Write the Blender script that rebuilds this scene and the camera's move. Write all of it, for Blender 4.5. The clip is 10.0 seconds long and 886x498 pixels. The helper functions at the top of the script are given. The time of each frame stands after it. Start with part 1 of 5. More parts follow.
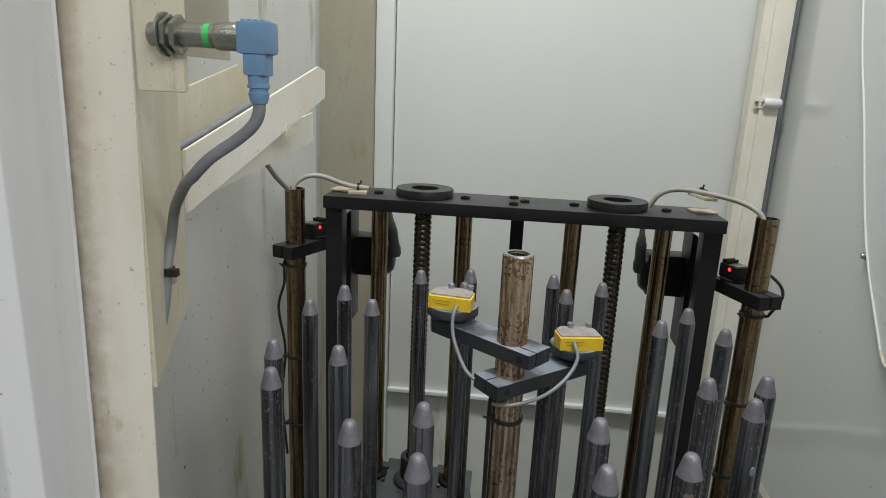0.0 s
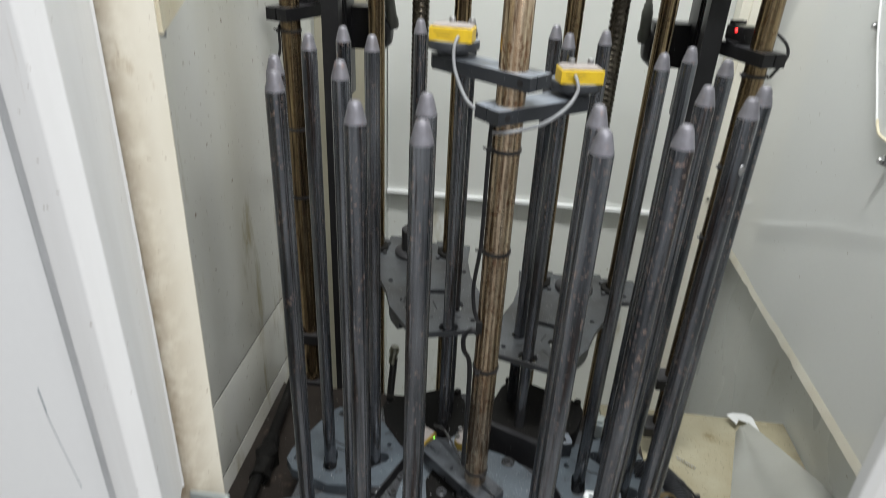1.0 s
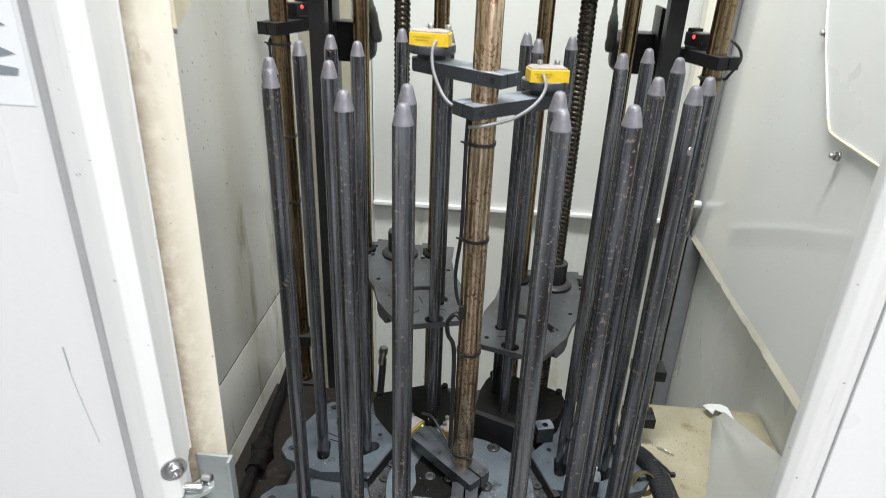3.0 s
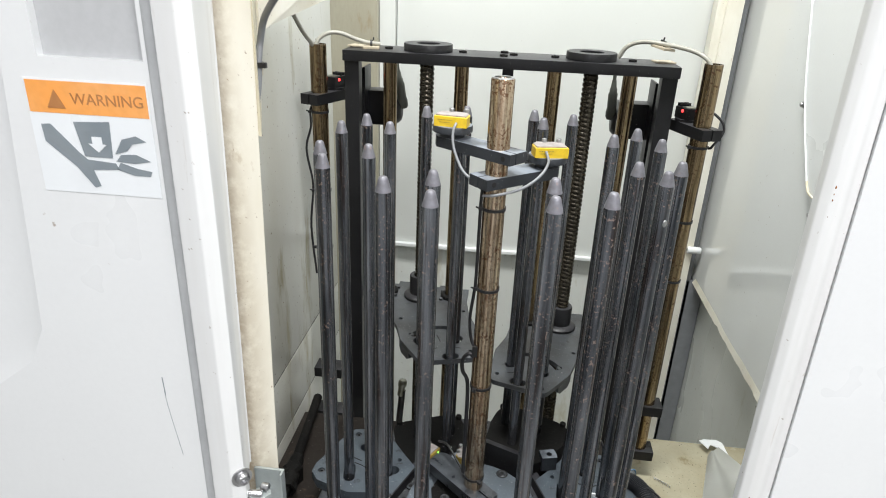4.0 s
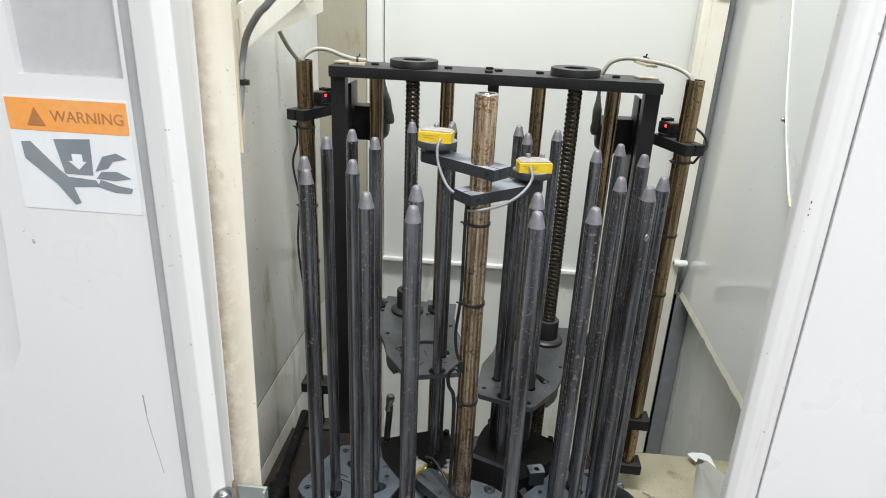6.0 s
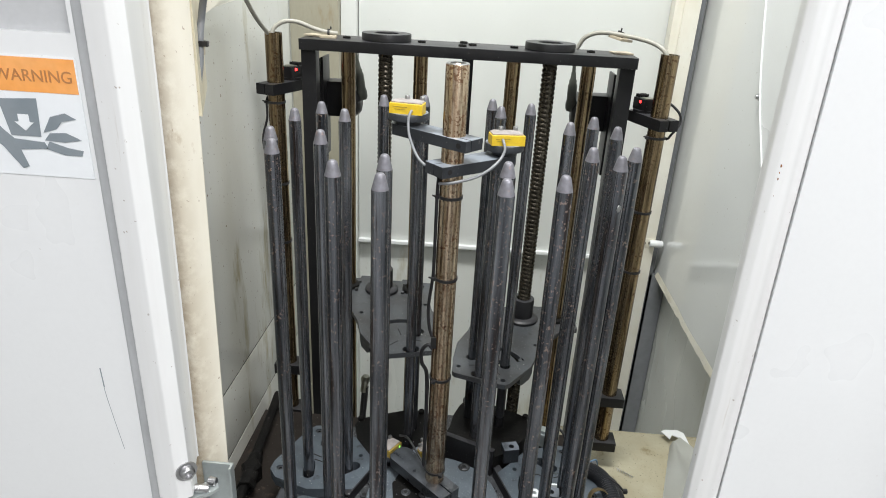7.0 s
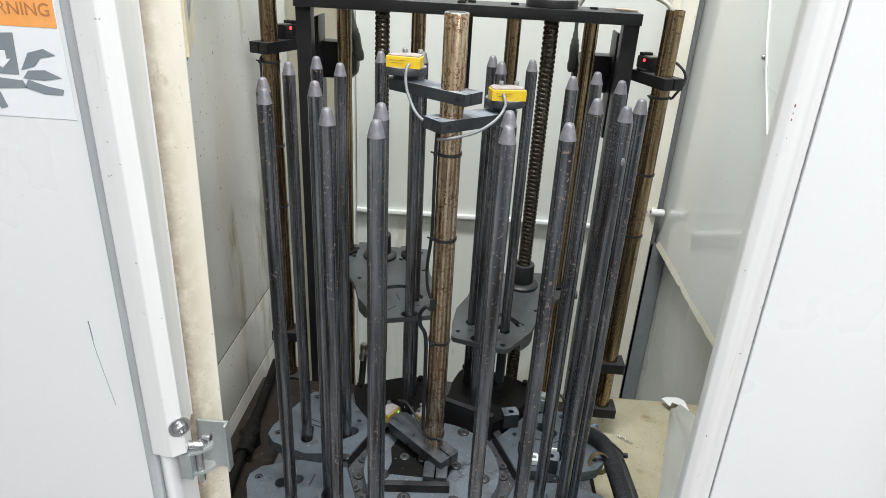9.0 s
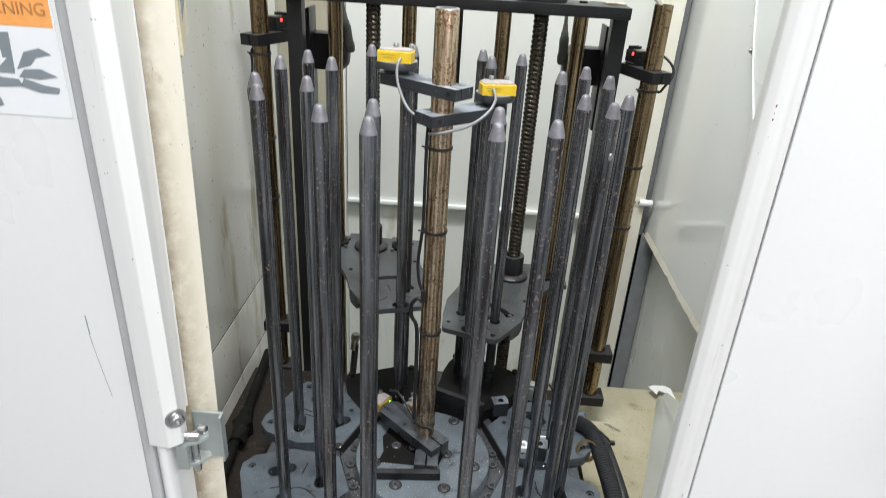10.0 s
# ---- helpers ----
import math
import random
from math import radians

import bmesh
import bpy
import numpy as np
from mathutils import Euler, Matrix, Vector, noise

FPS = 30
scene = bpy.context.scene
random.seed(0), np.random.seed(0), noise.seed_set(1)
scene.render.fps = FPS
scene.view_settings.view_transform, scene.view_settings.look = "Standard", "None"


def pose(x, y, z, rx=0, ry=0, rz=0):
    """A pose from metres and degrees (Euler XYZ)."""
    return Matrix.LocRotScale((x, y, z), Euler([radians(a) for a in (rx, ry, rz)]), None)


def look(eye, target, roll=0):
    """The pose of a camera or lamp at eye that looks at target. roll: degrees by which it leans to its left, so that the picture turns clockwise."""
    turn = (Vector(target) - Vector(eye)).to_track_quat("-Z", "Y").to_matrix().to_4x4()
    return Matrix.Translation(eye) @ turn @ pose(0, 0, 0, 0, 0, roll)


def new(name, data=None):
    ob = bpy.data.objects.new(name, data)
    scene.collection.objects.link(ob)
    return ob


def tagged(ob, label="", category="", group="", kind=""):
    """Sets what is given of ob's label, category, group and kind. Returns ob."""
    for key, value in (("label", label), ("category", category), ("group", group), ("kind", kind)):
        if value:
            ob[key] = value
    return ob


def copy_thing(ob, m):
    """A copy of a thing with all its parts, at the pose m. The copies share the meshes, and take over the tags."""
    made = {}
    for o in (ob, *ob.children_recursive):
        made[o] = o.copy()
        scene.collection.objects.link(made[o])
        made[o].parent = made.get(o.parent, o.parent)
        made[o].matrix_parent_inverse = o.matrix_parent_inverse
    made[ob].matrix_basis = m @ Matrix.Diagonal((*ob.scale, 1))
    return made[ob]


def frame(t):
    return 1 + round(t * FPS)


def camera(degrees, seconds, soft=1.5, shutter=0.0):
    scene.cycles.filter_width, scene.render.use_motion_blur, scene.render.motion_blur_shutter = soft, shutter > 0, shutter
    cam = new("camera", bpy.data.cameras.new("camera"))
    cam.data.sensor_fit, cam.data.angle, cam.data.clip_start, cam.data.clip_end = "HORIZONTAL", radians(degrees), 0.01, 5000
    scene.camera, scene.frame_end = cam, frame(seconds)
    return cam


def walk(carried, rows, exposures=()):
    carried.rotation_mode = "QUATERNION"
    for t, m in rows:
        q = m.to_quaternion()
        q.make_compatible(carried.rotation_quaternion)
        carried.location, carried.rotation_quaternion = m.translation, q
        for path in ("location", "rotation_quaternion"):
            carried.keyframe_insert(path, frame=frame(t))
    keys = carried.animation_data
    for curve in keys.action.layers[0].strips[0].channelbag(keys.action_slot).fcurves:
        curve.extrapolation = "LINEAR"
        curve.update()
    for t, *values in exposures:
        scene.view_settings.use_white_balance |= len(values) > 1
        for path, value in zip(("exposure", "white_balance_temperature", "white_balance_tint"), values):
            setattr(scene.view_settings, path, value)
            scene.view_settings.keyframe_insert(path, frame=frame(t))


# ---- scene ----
cam = camera(69.07, 10.0, soft=0.7, shutter=0.45)
PATH = [
    (0, (-0.0094, -0.7156, 1.0128), (-0.2178, 1.2097, 0.5129), 2.54),
    (0.5, (-0.0089, -0.7358, 0.9829), (-0.2183, 1.1656, 0.3991), 1.94),
    (0.7, (-0.0022, -0.7477, 0.9472), (-0.2055, 1.0576, 0.1110), 0.75),
    (0.8, (-0.0018, -0.7545, 0.9264), (-0.1915, 1.0350, 0.0536), 1.24),
    (1, (-0.0030, -0.7742, 0.8884), (-0.1612, 0.9817, -0.0558), 2.85),
    (1.2, (-0.0010, -0.7894, 0.8692), (-0.1455, 0.9366, -0.1309), 2.64),
    (1.5, (0.0013, -0.7996, 0.8409), (-0.1544, 0.8946, -0.2106), 2.27),
    (2, (0.0047, -0.7983, 0.8281), (-0.1379, 0.9119, -0.1989), 2.03),
    (2.5, (0.0072, -0.8038, 0.8379), (-0.1023, 0.9554, -0.1073), 1.78),
    (3.8, (0.0202, -0.9722, 0.9562), (-0.1519, 0.8488, 0.1472), 2.63),
    (4, (0.0176, -0.9836, 0.9694), (-0.1626, 0.8437, 0.1766), 2.42),
    (4.5, (0.0121, -0.9958, 0.9765), (-0.1968, 0.8326, 0.1935), 2.43),
    (5, (0.0125, -1.0014, 0.9876), (-0.1983, 0.8328, 0.2187), 2.56),
    (5.5, (0.0126, -1.0058, 0.9868), (-0.1500, 0.8429, 0.2414), 2.66),
    (5.7, (0.0177, -0.9976, 0.9814), (-0.1465, 0.8503, 0.2341), 2.37),
    (6.8, (0.0402, -0.9734, 0.9536), (-0.0622, 0.8673, 0.1783), 3.20),
    (7, (0.0412, -0.9764, 0.9476), (-0.0502, 0.8603, 0.1614), 3.10),
    (7.2, (0.0392, -0.9757, 0.9418), (-0.0475, 0.8543, 0.1395), 3.11),
    (7.5, (0.0403, -0.9760, 0.9275), (-0.0516, 0.8454, 0.1065), 2.92),
    (8, (0.0418, -0.9686, 0.9155), (-0.0514, 0.8440, 0.0755), 2.90),
    (8.5, (0.0423, -0.9676, 0.9106), (-0.0428, 0.8416, 0.0621), 3.23),
    (9, (0.0429, -0.9670, 0.9101), (-0.0411, 0.8425, 0.0624), 3.08),
    (9.3, (0.0454, -0.9733, 0.9067), (-0.0249, 0.8125, 0.0090), 3.83),
    (9.5, (0.0437, -0.9768, 0.9085), (-0.0107, 0.8047, 0.0012), 4.40),
    (9.7, (0.0433, -0.9791, 0.9108), (-0.0105, 0.7980, -0.0051), 4.15),
    (10, (0.0421, -0.9771, 0.9233), (-0.0093, 0.8183, 0.0436), 3.51),
]
walk(cam, [(t, look(eye, target, roll)) for t, eye, target, roll in PATH],
     exposures=[(0, -0.82), (0.5, -0.55), (1.0, -0.06), (1.5, 0.33), (2.5, 0.36), (4.0, 0.28), (5.5, 0.13), (7.0, 0.18), (8.5, 0.19), (10, 0.27)])

# ---- light: hall lamps above the machine, plain grey surroundings ----
world = bpy.data.worlds.new("hall_light")
world.use_nodes = True
world.node_tree.nodes["Background"].inputs[0].default_value = (0.93, 0.97, 1.0, 1)
world.node_tree.nodes["Background"].inputs[1].default_value = 0.25
scene.world = world


def area_lamp(name, eye, target, w, h, power, colour=(1, 0.98, 0.95)):
    d = bpy.data.lights.new(name, "AREA")
    d.shape, d.size, d.size_y, d.energy, d.color = "RECTANGLE", w, h, power, colour
    ob = new(name, d)
    ob.matrix_world = look(eye, target)
    return ob


area_lamp("machine_lamp", (-0.1, -0.25, 3.2), (0.08, 0.9, 0.1), 1.2, 0.5, 127, (0.985, 1.0, 0.975))
area_lamp("hall_lamp", (1.3, -2.1, 2.5), (0.3, -0.2, 0.4), 2.0, 1.0, 63, (1.0, 0.99, 1.0))
# unseen fill, added to brighten the hall mirrored in the poles
area_lamp("hall_rear_fill", (0.0, -3.0, 3.2), (0.0, -3.3, 0), 5.0, 0.6, 74, (1.0, 0.99, 1.0))


# ---- materials ----
def material(name, base, rough=0.5, metal=0.0, second=None, amount=0.4, scale=6.0, fine=60.0, bump=0.1,
             stain=None, stain_scale=9.0, stain_cut=0.62, stretch=(1, 1, 1), coat=0.0, rough_var=0.12,
             top_dust_light=None, top_dust_light_amount=0.7, fleck=None, fleck_scale=300.0, fleck_cut=0.6, fleck_amount=0.9, spec=0.5, vary=0.0, edge=None, grain=0.3):
    """Surface with large and fine variation, stains and a fine relief, in object space metres."""
    m = bpy.data.materials.new(name)
    m.use_nodes = True
    nt = m.node_tree
    n, l = nt.nodes, nt.links
    b = n["Principled BSDF"]
    b.inputs["Metallic"].default_value = metal
    b.inputs["Coat Weight"].default_value = coat
    b.inputs["Specular IOR Level"].default_value = spec
    geo = n.new("ShaderNodeNewGeometry")
    mp = n.new("ShaderNodeMapping")
    mp.inputs["Scale"].default_value = stretch
    l.new(geo.outputs["Position"], mp.inputs["Vector"])

    def noise_tex(sc, detail=4, rough_=0.55, raw=False):
        t = n.new("ShaderNodeTexNoise")
        t.inputs["Scale"].default_value, t.inputs["Detail"].default_value, t.inputs["Roughness"].default_value = sc, detail, rough_
        l.new(geo.outputs["Position"] if raw else mp.outputs["Vector"], t.inputs["Vector"])
        return t.outputs["Fac"]

    def ramp(src, lo, hi):
        r = n.new("ShaderNodeMapRange")
        r.inputs["From Min"].default_value, r.inputs["From Max"].default_value = lo, hi
        l.new(src, r.inputs["Value"])
        return r.outputs["Result"]

    def mix(fac, a, c, k=1.0):
        x = n.new("ShaderNodeMix")
        x.data_type = "RGBA"
        if k != 1.0:
            q = n.new("ShaderNodeMath")
            q.operation = "MULTIPLY"
            l.new(fac, q.inputs[0])
            q.inputs[1].default_value = k
            fac = q.outputs[0]
        l.new(fac, x.inputs["Factor"])
        for i, v in ((6, a), (7, c)):
            if isinstance(v, tuple):
                x.inputs[i].default_value = (*v, 1)
            else:
                l.new(v, x.inputs[i])
        return x.outputs[2]

    big = noise_tex(scale)
    small = noise_tex(fine, 3)
    second = second or tuple(v * 0.8 for v in base)
    col = mix(ramp(big, 0.35, 0.68), base, second, amount)
    col = mix(ramp(small, 0.4, 0.75), col, tuple(v * 0.75 for v in base), grain)
    if stain:
        st = noise_tex(stain_scale, 6, 0.65)
        col = mix(ramp(st, stain_cut, stain_cut + 0.1), col, stain, 0.85)
    if fleck:
        patch = noise_tex(22, 2, raw=True)
        if vary:
            info = n.new("ShaderNodeObjectInfo")
            add = n.new("ShaderNodeMath")
            add.operation = "MULTIPLY_ADD"
            l.new(info.outputs["Random"], add.inputs[0])
            add.inputs[1].default_value = -vary
            l.new(patch, add.inputs[2])
            patch = add.outputs[0]
        mask = ramp(patch, 0.3, 0.55)
        fl = ramp(noise_tex(fleck_scale, 2, 0.5, True), fleck_cut, fleck_cut + 0.05)
        q = n.new("ShaderNodeMath")
        q.operation = "MULTIPLY"
        l.new(mask, q.inputs[0])
        l.new(fl, q.inputs[1])
        col = mix(q.outputs[0], col, fleck, fleck_amount)
    if edge:
        # brown grime creeping in from one long edge
        at = n.new("ShaderNodeSeparateXYZ")
        l.new(geo.outputs["Position"], at.inputs[0])
        q = n.new("ShaderNodeMath")
        q.operation = "MULTIPLY"
        l.new(ramp(at.outputs["X"], edge[1], edge[0]), q.inputs[0])
        l.new(ramp(noise_tex(45, 6, 0.7, True), 0.3, 0.56), q.inputs[1])
        col = mix(q.outputs[0], col, (0.31, 0.24, 0.155), 0.85)
    # upward faces take a paler colour: settled dust, and the lit tops of bolts
    if top_dust_light:
        sep = n.new("ShaderNodeSeparateXYZ")
        l.new(geo.outputs["Normal"], sep.inputs[0])
        q = n.new("ShaderNodeMath")
        q.operation = "MULTIPLY"
        l.new(ramp(sep.outputs["Z"], 0.55, 0.95), q.inputs[0])
        l.new(ramp(big, 0.3, 0.6), q.inputs[1])
        col = mix(q.outputs[0], col, top_dust_light, top_dust_light_amount)
    l.new(col, b.inputs["Base Color"])
    rr = n.new("ShaderNodeMapRange")
    rr.inputs["To Min"].default_value, rr.inputs["To Max"].default_value = max(0.05, rough - rough_var), min(1, rough + rough_var)
    l.new(big, rr.inputs["Value"])
    l.new(rr.outputs["Result"], b.inputs["Roughness"])
    if bump:
        bp = n.new("ShaderNodeBump")
        bp.inputs["Strength"].default_value, bp.inputs["Distance"].default_value = bump, 0.002
        l.new(small, bp.inputs["Height"])
        l.new(bp.outputs["Normal"], b.inputs["Normal"])
    return m


def glow(name, colour, strength):
    m = bpy.data.materials.new(name)
    m.use_nodes = True
    b = m.node_tree.nodes["Principled BSDF"]
    b.inputs["Base Color"].default_value = (*colour, 1)
    b.inputs["Emission Color"].default_value = (*colour, 1)
    b.inputs["Emission Strength"].default_value = strength
    return m


WHITE = material("white_enamel", (0.75, 0.765, 0.77), 0.3, 0, (0.7, 0.71, 0.715), 0.3, 3.0, 160, 0.002, (0.6, 0.57, 0.5), 14, 0.76, coat=0.2, fleck=(0.35, 0.3, 0.25), fleck_scale=120, fleck_cut=0.77, grain=0.06)
EDGE = material("grimy_white_edge", (0.74, 0.75, 0.75), 0.33, 0, (0.6, 0.595, 0.58), 0.6, 22, 160, 0.02, (0.5, 0.47, 0.43), 60, 0.66, stretch=(1, 1, 0.07), coat=0.1, fleck=(0.3, 0.26, 0.22), fleck_scale=150, fleck_cut=0.72, grain=0.08)
WALL = material("cabinet_wall_paint", (0.68, 0.7, 0.68), 0.28, 0, (0.55, 0.55, 0.5), 0.7, 2.6, 220, 0.03, (0.44, 0.41, 0.31), 7, 0.6, stretch=(1, 1, 0.3), rough_var=0.08, fleck=(0.24, 0.19, 0.13), fleck_scale=120, fleck_cut=0.7, grain=0.06)
SIDE = material("grimy_side_wall_paint", (0.7, 0.71, 0.68), 0.2, 0, (0.57, 0.555, 0.465), 0.8, 3.2, 220, 0.03, (0.36, 0.32, 0.2), 9, 0.58, stretch=(1, 1, 0.22), rough_var=0.08, fleck=(0.2, 0.15, 0.1), fleck_scale=110, fleck_cut=0.68, grain=0.06)
GLOSSY = material("glossy_white_wall", (0.72, 0.735, 0.735), 0.11, 0, (0.7, 0.71, 0.69), 0.5, 2.0, 160, 0.02, (0.5, 0.45, 0.36), 16, 0.76, rough_var=0.06, fleck=(0.25, 0.2, 0.15), fleck_scale=110, fleck_cut=0.74, grain=0.06, coat=0.5)
BACK = material("back_panel_paint", (0.7, 0.715, 0.695), 0.3, 0, (0.65, 0.665, 0.64), 0.5, 2.2, 200, 0.02, (0.3, 0.29, 0.25), 30, 0.82, rough_var=0.06, fleck=(0.3, 0.27, 0.22), fleck_scale=130, fleck_cut=0.75, grain=0.06)
CREAM = material("aged_cream_paint", (0.72, 0.68, 0.54), 0.42, 0, (0.58, 0.5, 0.33), 0.75, 9, 140, 0.06, (0.38, 0.28, 0.15), 34, 0.63, stretch=(1, 1, 0.4), fleck=(0.22, 0.13, 0.06), fleck_scale=260, fleck_cut=0.68, fleck_amount=0.75)
COLUMN = material("cream_column_paint", (0.79, 0.775, 0.7), 0.38, 0, (0.64, 0.58, 0.45), 0.6, 9, 160, 0.05, (0.4, 0.3, 0.18), 30, 0.67, stretch=(1, 1, 0.5), fleck=(0.22, 0.15, 0.09), fleck_scale=260, fleck_cut=0.69, fleck_amount=0.75, grain=0.06)
FRONTCOL = material("stained_front_column_paint", (0.76, 0.735, 0.645), 0.36, 0, (0.63, 0.58, 0.46), 0.7, 9, 160, 0.04, (0.42, 0.34, 0.23), 30, 0.68, stretch=(1, 1, 0.5), fleck=(0.26, 0.18, 0.11), fleck_scale=240, fleck_cut=0.69, fleck_amount=0.7, edge=(-0.285, -0.256), grain=0.06)
# stained cream, its base darkened further for the weaker light on the rear column
BACKCOL = material("stained_shaded_column_paint", (0.37, 0.35, 0.275), 0.4, 0, (0.29, 0.265, 0.19), 0.7, 6, 140, 0.05, (0.28, 0.22, 0.13), 20, 0.64, stretch=(1, 1, 0.3), fleck=(0.2, 0.13, 0.07), fleck_scale=160, fleck_cut=0.71, fleck_amount=0.7)
OILY = material("oily_brown_floor", (0.03, 0.025, 0.022), 0.45, 0, (0.015, 0.013, 0.012), 0.8, 9, 90, 0.3, (0.075, 0.053, 0.042), 24, 0.62, fleck=(0.35, 0.33, 0.3), fleck_scale=220, fleck_cut=0.7, spec=0.12)
TRAY = material("stained_cream_tray", (0.4, 0.37, 0.27), 0.25, 0, (0.3, 0.26, 0.165), 0.8, 8, 120, 0.08, (0.22, 0.18, 0.1), 16, 0.62, fleck=(0.09, 0.07, 0.04), fleck_scale=170, fleck_cut=0.66)
POLE = material("scuffed_black_steel", (0.05, 0.055, 0.063), 0.18, 0.8, (0.25, 0.262, 0.285), 0.95, 90, 260, 0.08, (0.045, 0.032, 0.028), 75, 0.54, stretch=(1, 1, 0.05), rough_var=0.1, fleck=(0.44, 0.33, 0.29), fleck_scale=250, fleck_cut=0.61, fleck_amount=0.85, vary=0.12)
POLE_TIP = material("bare_steel_tip", (0.2, 0.2, 0.225), 0.5, 0.4, (0.13, 0.125, 0.14), 0.8, 120, 300, 0.2, (0.25, 0.19, 0.18), 130, 0.6)
ROD = material("oxidised_guide_rod", (0.44, 0.33, 0.19), 0.24, 0.95, (0.055, 0.037, 0.024), 0.95, 170, 260, 0.12, (0.03, 0.021, 0.015), 100, 0.52, stretch=(1, 1, 0.03), fleck=(0.14, 0.08, 0.045), fleck_scale=160, fleck_cut=0.57)
TUBE = material("rusty_chrome_tube", (0.68, 0.56, 0.41), 0.22, 0.95, (0.27, 0.17, 0.095), 0.85, 190, 300, 0.12, (0.12, 0.066, 0.036), 120, 0.52, stretch=(1, 1, 0.06), fleck=(0.2, 0.1, 0.055), fleck_scale=210, fleck_cut=0.54)
STEEL = material("machined_steel", (0.5, 0.5, 0.51), 0.3, 1.0, (0.35, 0.35, 0.36), 0.5, 40, 300, 0.05)
DULL = material("dull_nickel", (0.34, 0.345, 0.3), 0.34, 0.85, (0.17, 0.17, 0.135), 0.8, 60, 300, 0.25, (0.09, 0.075, 0.05), 70, 0.62)
# dark bolts; the light on their tops is put into the colour
BOLT = material("dark_oily_bolt", (0.03, 0.03, 0.032), 0.32, 0.3, (0.02, 0.02, 0.02), 0.7, 80, 300, 0.1, top_dust_light=(0.15, 0.16, 0.18), top_dust_light_amount=0.6)
LIFT = material("oily_lift_plate", (0.064, 0.07, 0.078), 0.38, 0.15, (0.03, 0.028, 0.027), 0.85, 14, 260, 0.14, (0.014, 0.014, 0.014), 34, 0.6, fleck=(0.4, 0.4, 0.38), fleck_scale=330, fleck_cut=0.68)
ZINC = material("zinc_plate", (0.55, 0.6, 0.6), 0.38, 0.75, (0.4, 0.44, 0.44), 0.6, 30, 200, 0.1, (0.3, 0.25, 0.17), 50, 0.68)
BLACK = material("black_painted_steel", (0.009, 0.009, 0.01), 0.4, 0, (0.016, 0.016, 0.018), 0.6, 18, 260, 0.1, top_dust_light=(0.045, 0.045, 0.05), top_dust_light_amount=0.8, fleck=(0.2, 0.2, 0.2), fleck_scale=330, fleck_cut=0.71, spec=0.3)
DARK = material("dark_oily_casting", (0.006, 0.006, 0.006), 0.55, 0, (0.013, 0.012, 0.011), 0.7, 20, 200, 0.3, fleck=(0.1, 0.095, 0.09), fleck_scale=300, fleck_cut=0.68, spec=0.12)
PLATE = material("grey_blue_tool_plate", (0.112, 0.137, 0.162), 0.34, 0.15, (0.068, 0.08, 0.096), 0.85, 18, 260, 0.14, (0.02, 0.021, 0.023), 26, 0.58, fleck=(0.32, 0.35, 0.38), fleck_scale=330, fleck_cut=0.66, fleck_amount=0.7)
CLAMP = material("dusty_black_clamp", (0.024, 0.027, 0.032), 0.42, 0, (0.038, 0.042, 0.05), 0.7, 22, 260, 0.1, fleck=(0.25, 0.26, 0.27), fleck_scale=300, fleck_cut=0.7, top_dust_light=(0.25, 0.28, 0.325), top_dust_light_amount=0.85, spec=0.4)
OILCLAMP = material("oily_black_clamp", (0.02, 0.022, 0.026), 0.3, 0, (0.034, 0.037, 0.042), 0.7, 30, 260, 0.14, fleck=(0.3, 0.31, 0.32), fleck_scale=300, fleck_cut=0.68, top_dust_light=(0.075, 0.083, 0.095), top_dust_light_amount=0.8, spec=0.5)
DISC = material("grey_blue_centre_disc", (0.14, 0.168, 0.195), 0.34, 0.15, (0.075, 0.087, 0.1), 0.85, 13, 320, 0.18, (0.024, 0.025, 0.027), 24, 0.58, fleck=(0.42, 0.44, 0.46), fleck_scale=360, fleck_cut=0.635, fleck_amount=0.8)
# near-black base: shade in the gaps between the plates is in the colour
BASE = material("dark_turntable_base", (0.016, 0.0155, 0.016), 0.4, 0, (0.03, 0.03, 0.03), 0.7, 16, 200, 0.3, top_dust_light=(0.085, 0.09, 0.1), top_dust_light_amount=0.7, fleck=(0.4, 0.41, 0.42), fleck_scale=320, fleck_cut=0.62, spec=0.4)
RUBBER = material("black_rubber", (0.014, 0.014, 0.016), 0.4, 0, (0.025, 0.025, 0.026), 0.5, 60, 400, 0.1)
GREYPVC = material("grey_cable_jacket", (0.22, 0.23, 0.245), 0.42, 0, (0.15, 0.155, 0.165), 0.5, 30, 300, 0.05)
BLUE = material("blue_plastic", (0.16, 0.29, 0.45), 0.45, 0, (0.11, 0.21, 0.33), 0.5, 40, 300, 0.08)
YELLOW = material("yellow_plastic", (0.82, 0.57, 0.03), 0.42, 0, (0.62, 0.4, 0.03), 0.7, 60, 300, 0.06, (0.14, 0.11, 0.05), 140, 0.66)
DUSTTOP = material("dusty_sensor_top", (0.33, 0.3, 0.29), 0.6, 0, (0.2, 0.18, 0.17), 0.7, 90, 400, 0.15)
PLASTIC = material("milky_plastic_sheet", (0.6, 0.61, 0.575), 0.2, 0, (0.5, 0.5, 0.45), 0.6, 7, 200, 0.02, coat=0.5, grain=0.06)
BEIGE = material("beige_cable_mount", (0.46, 0.4, 0.3), 0.5, 0, None, 0.4, 30)
ORANGE = material("orange_print", (0.88, 0.36, 0.08), 0.35, 0, (0.85, 0.44, 0.18), 0.7, 16, 100, 0.0)
PAPER = material("label_white", (0.8, 0.83, 0.85), 0.3, 0, None, 0.2, 20, 100, 0.0, grain=0.06)
INK = material("label_ink", (0.2, 0.235, 0.26), 0.4, 0, (0.3, 0.33, 0.35), 0.5, 25, 100, 0.0)
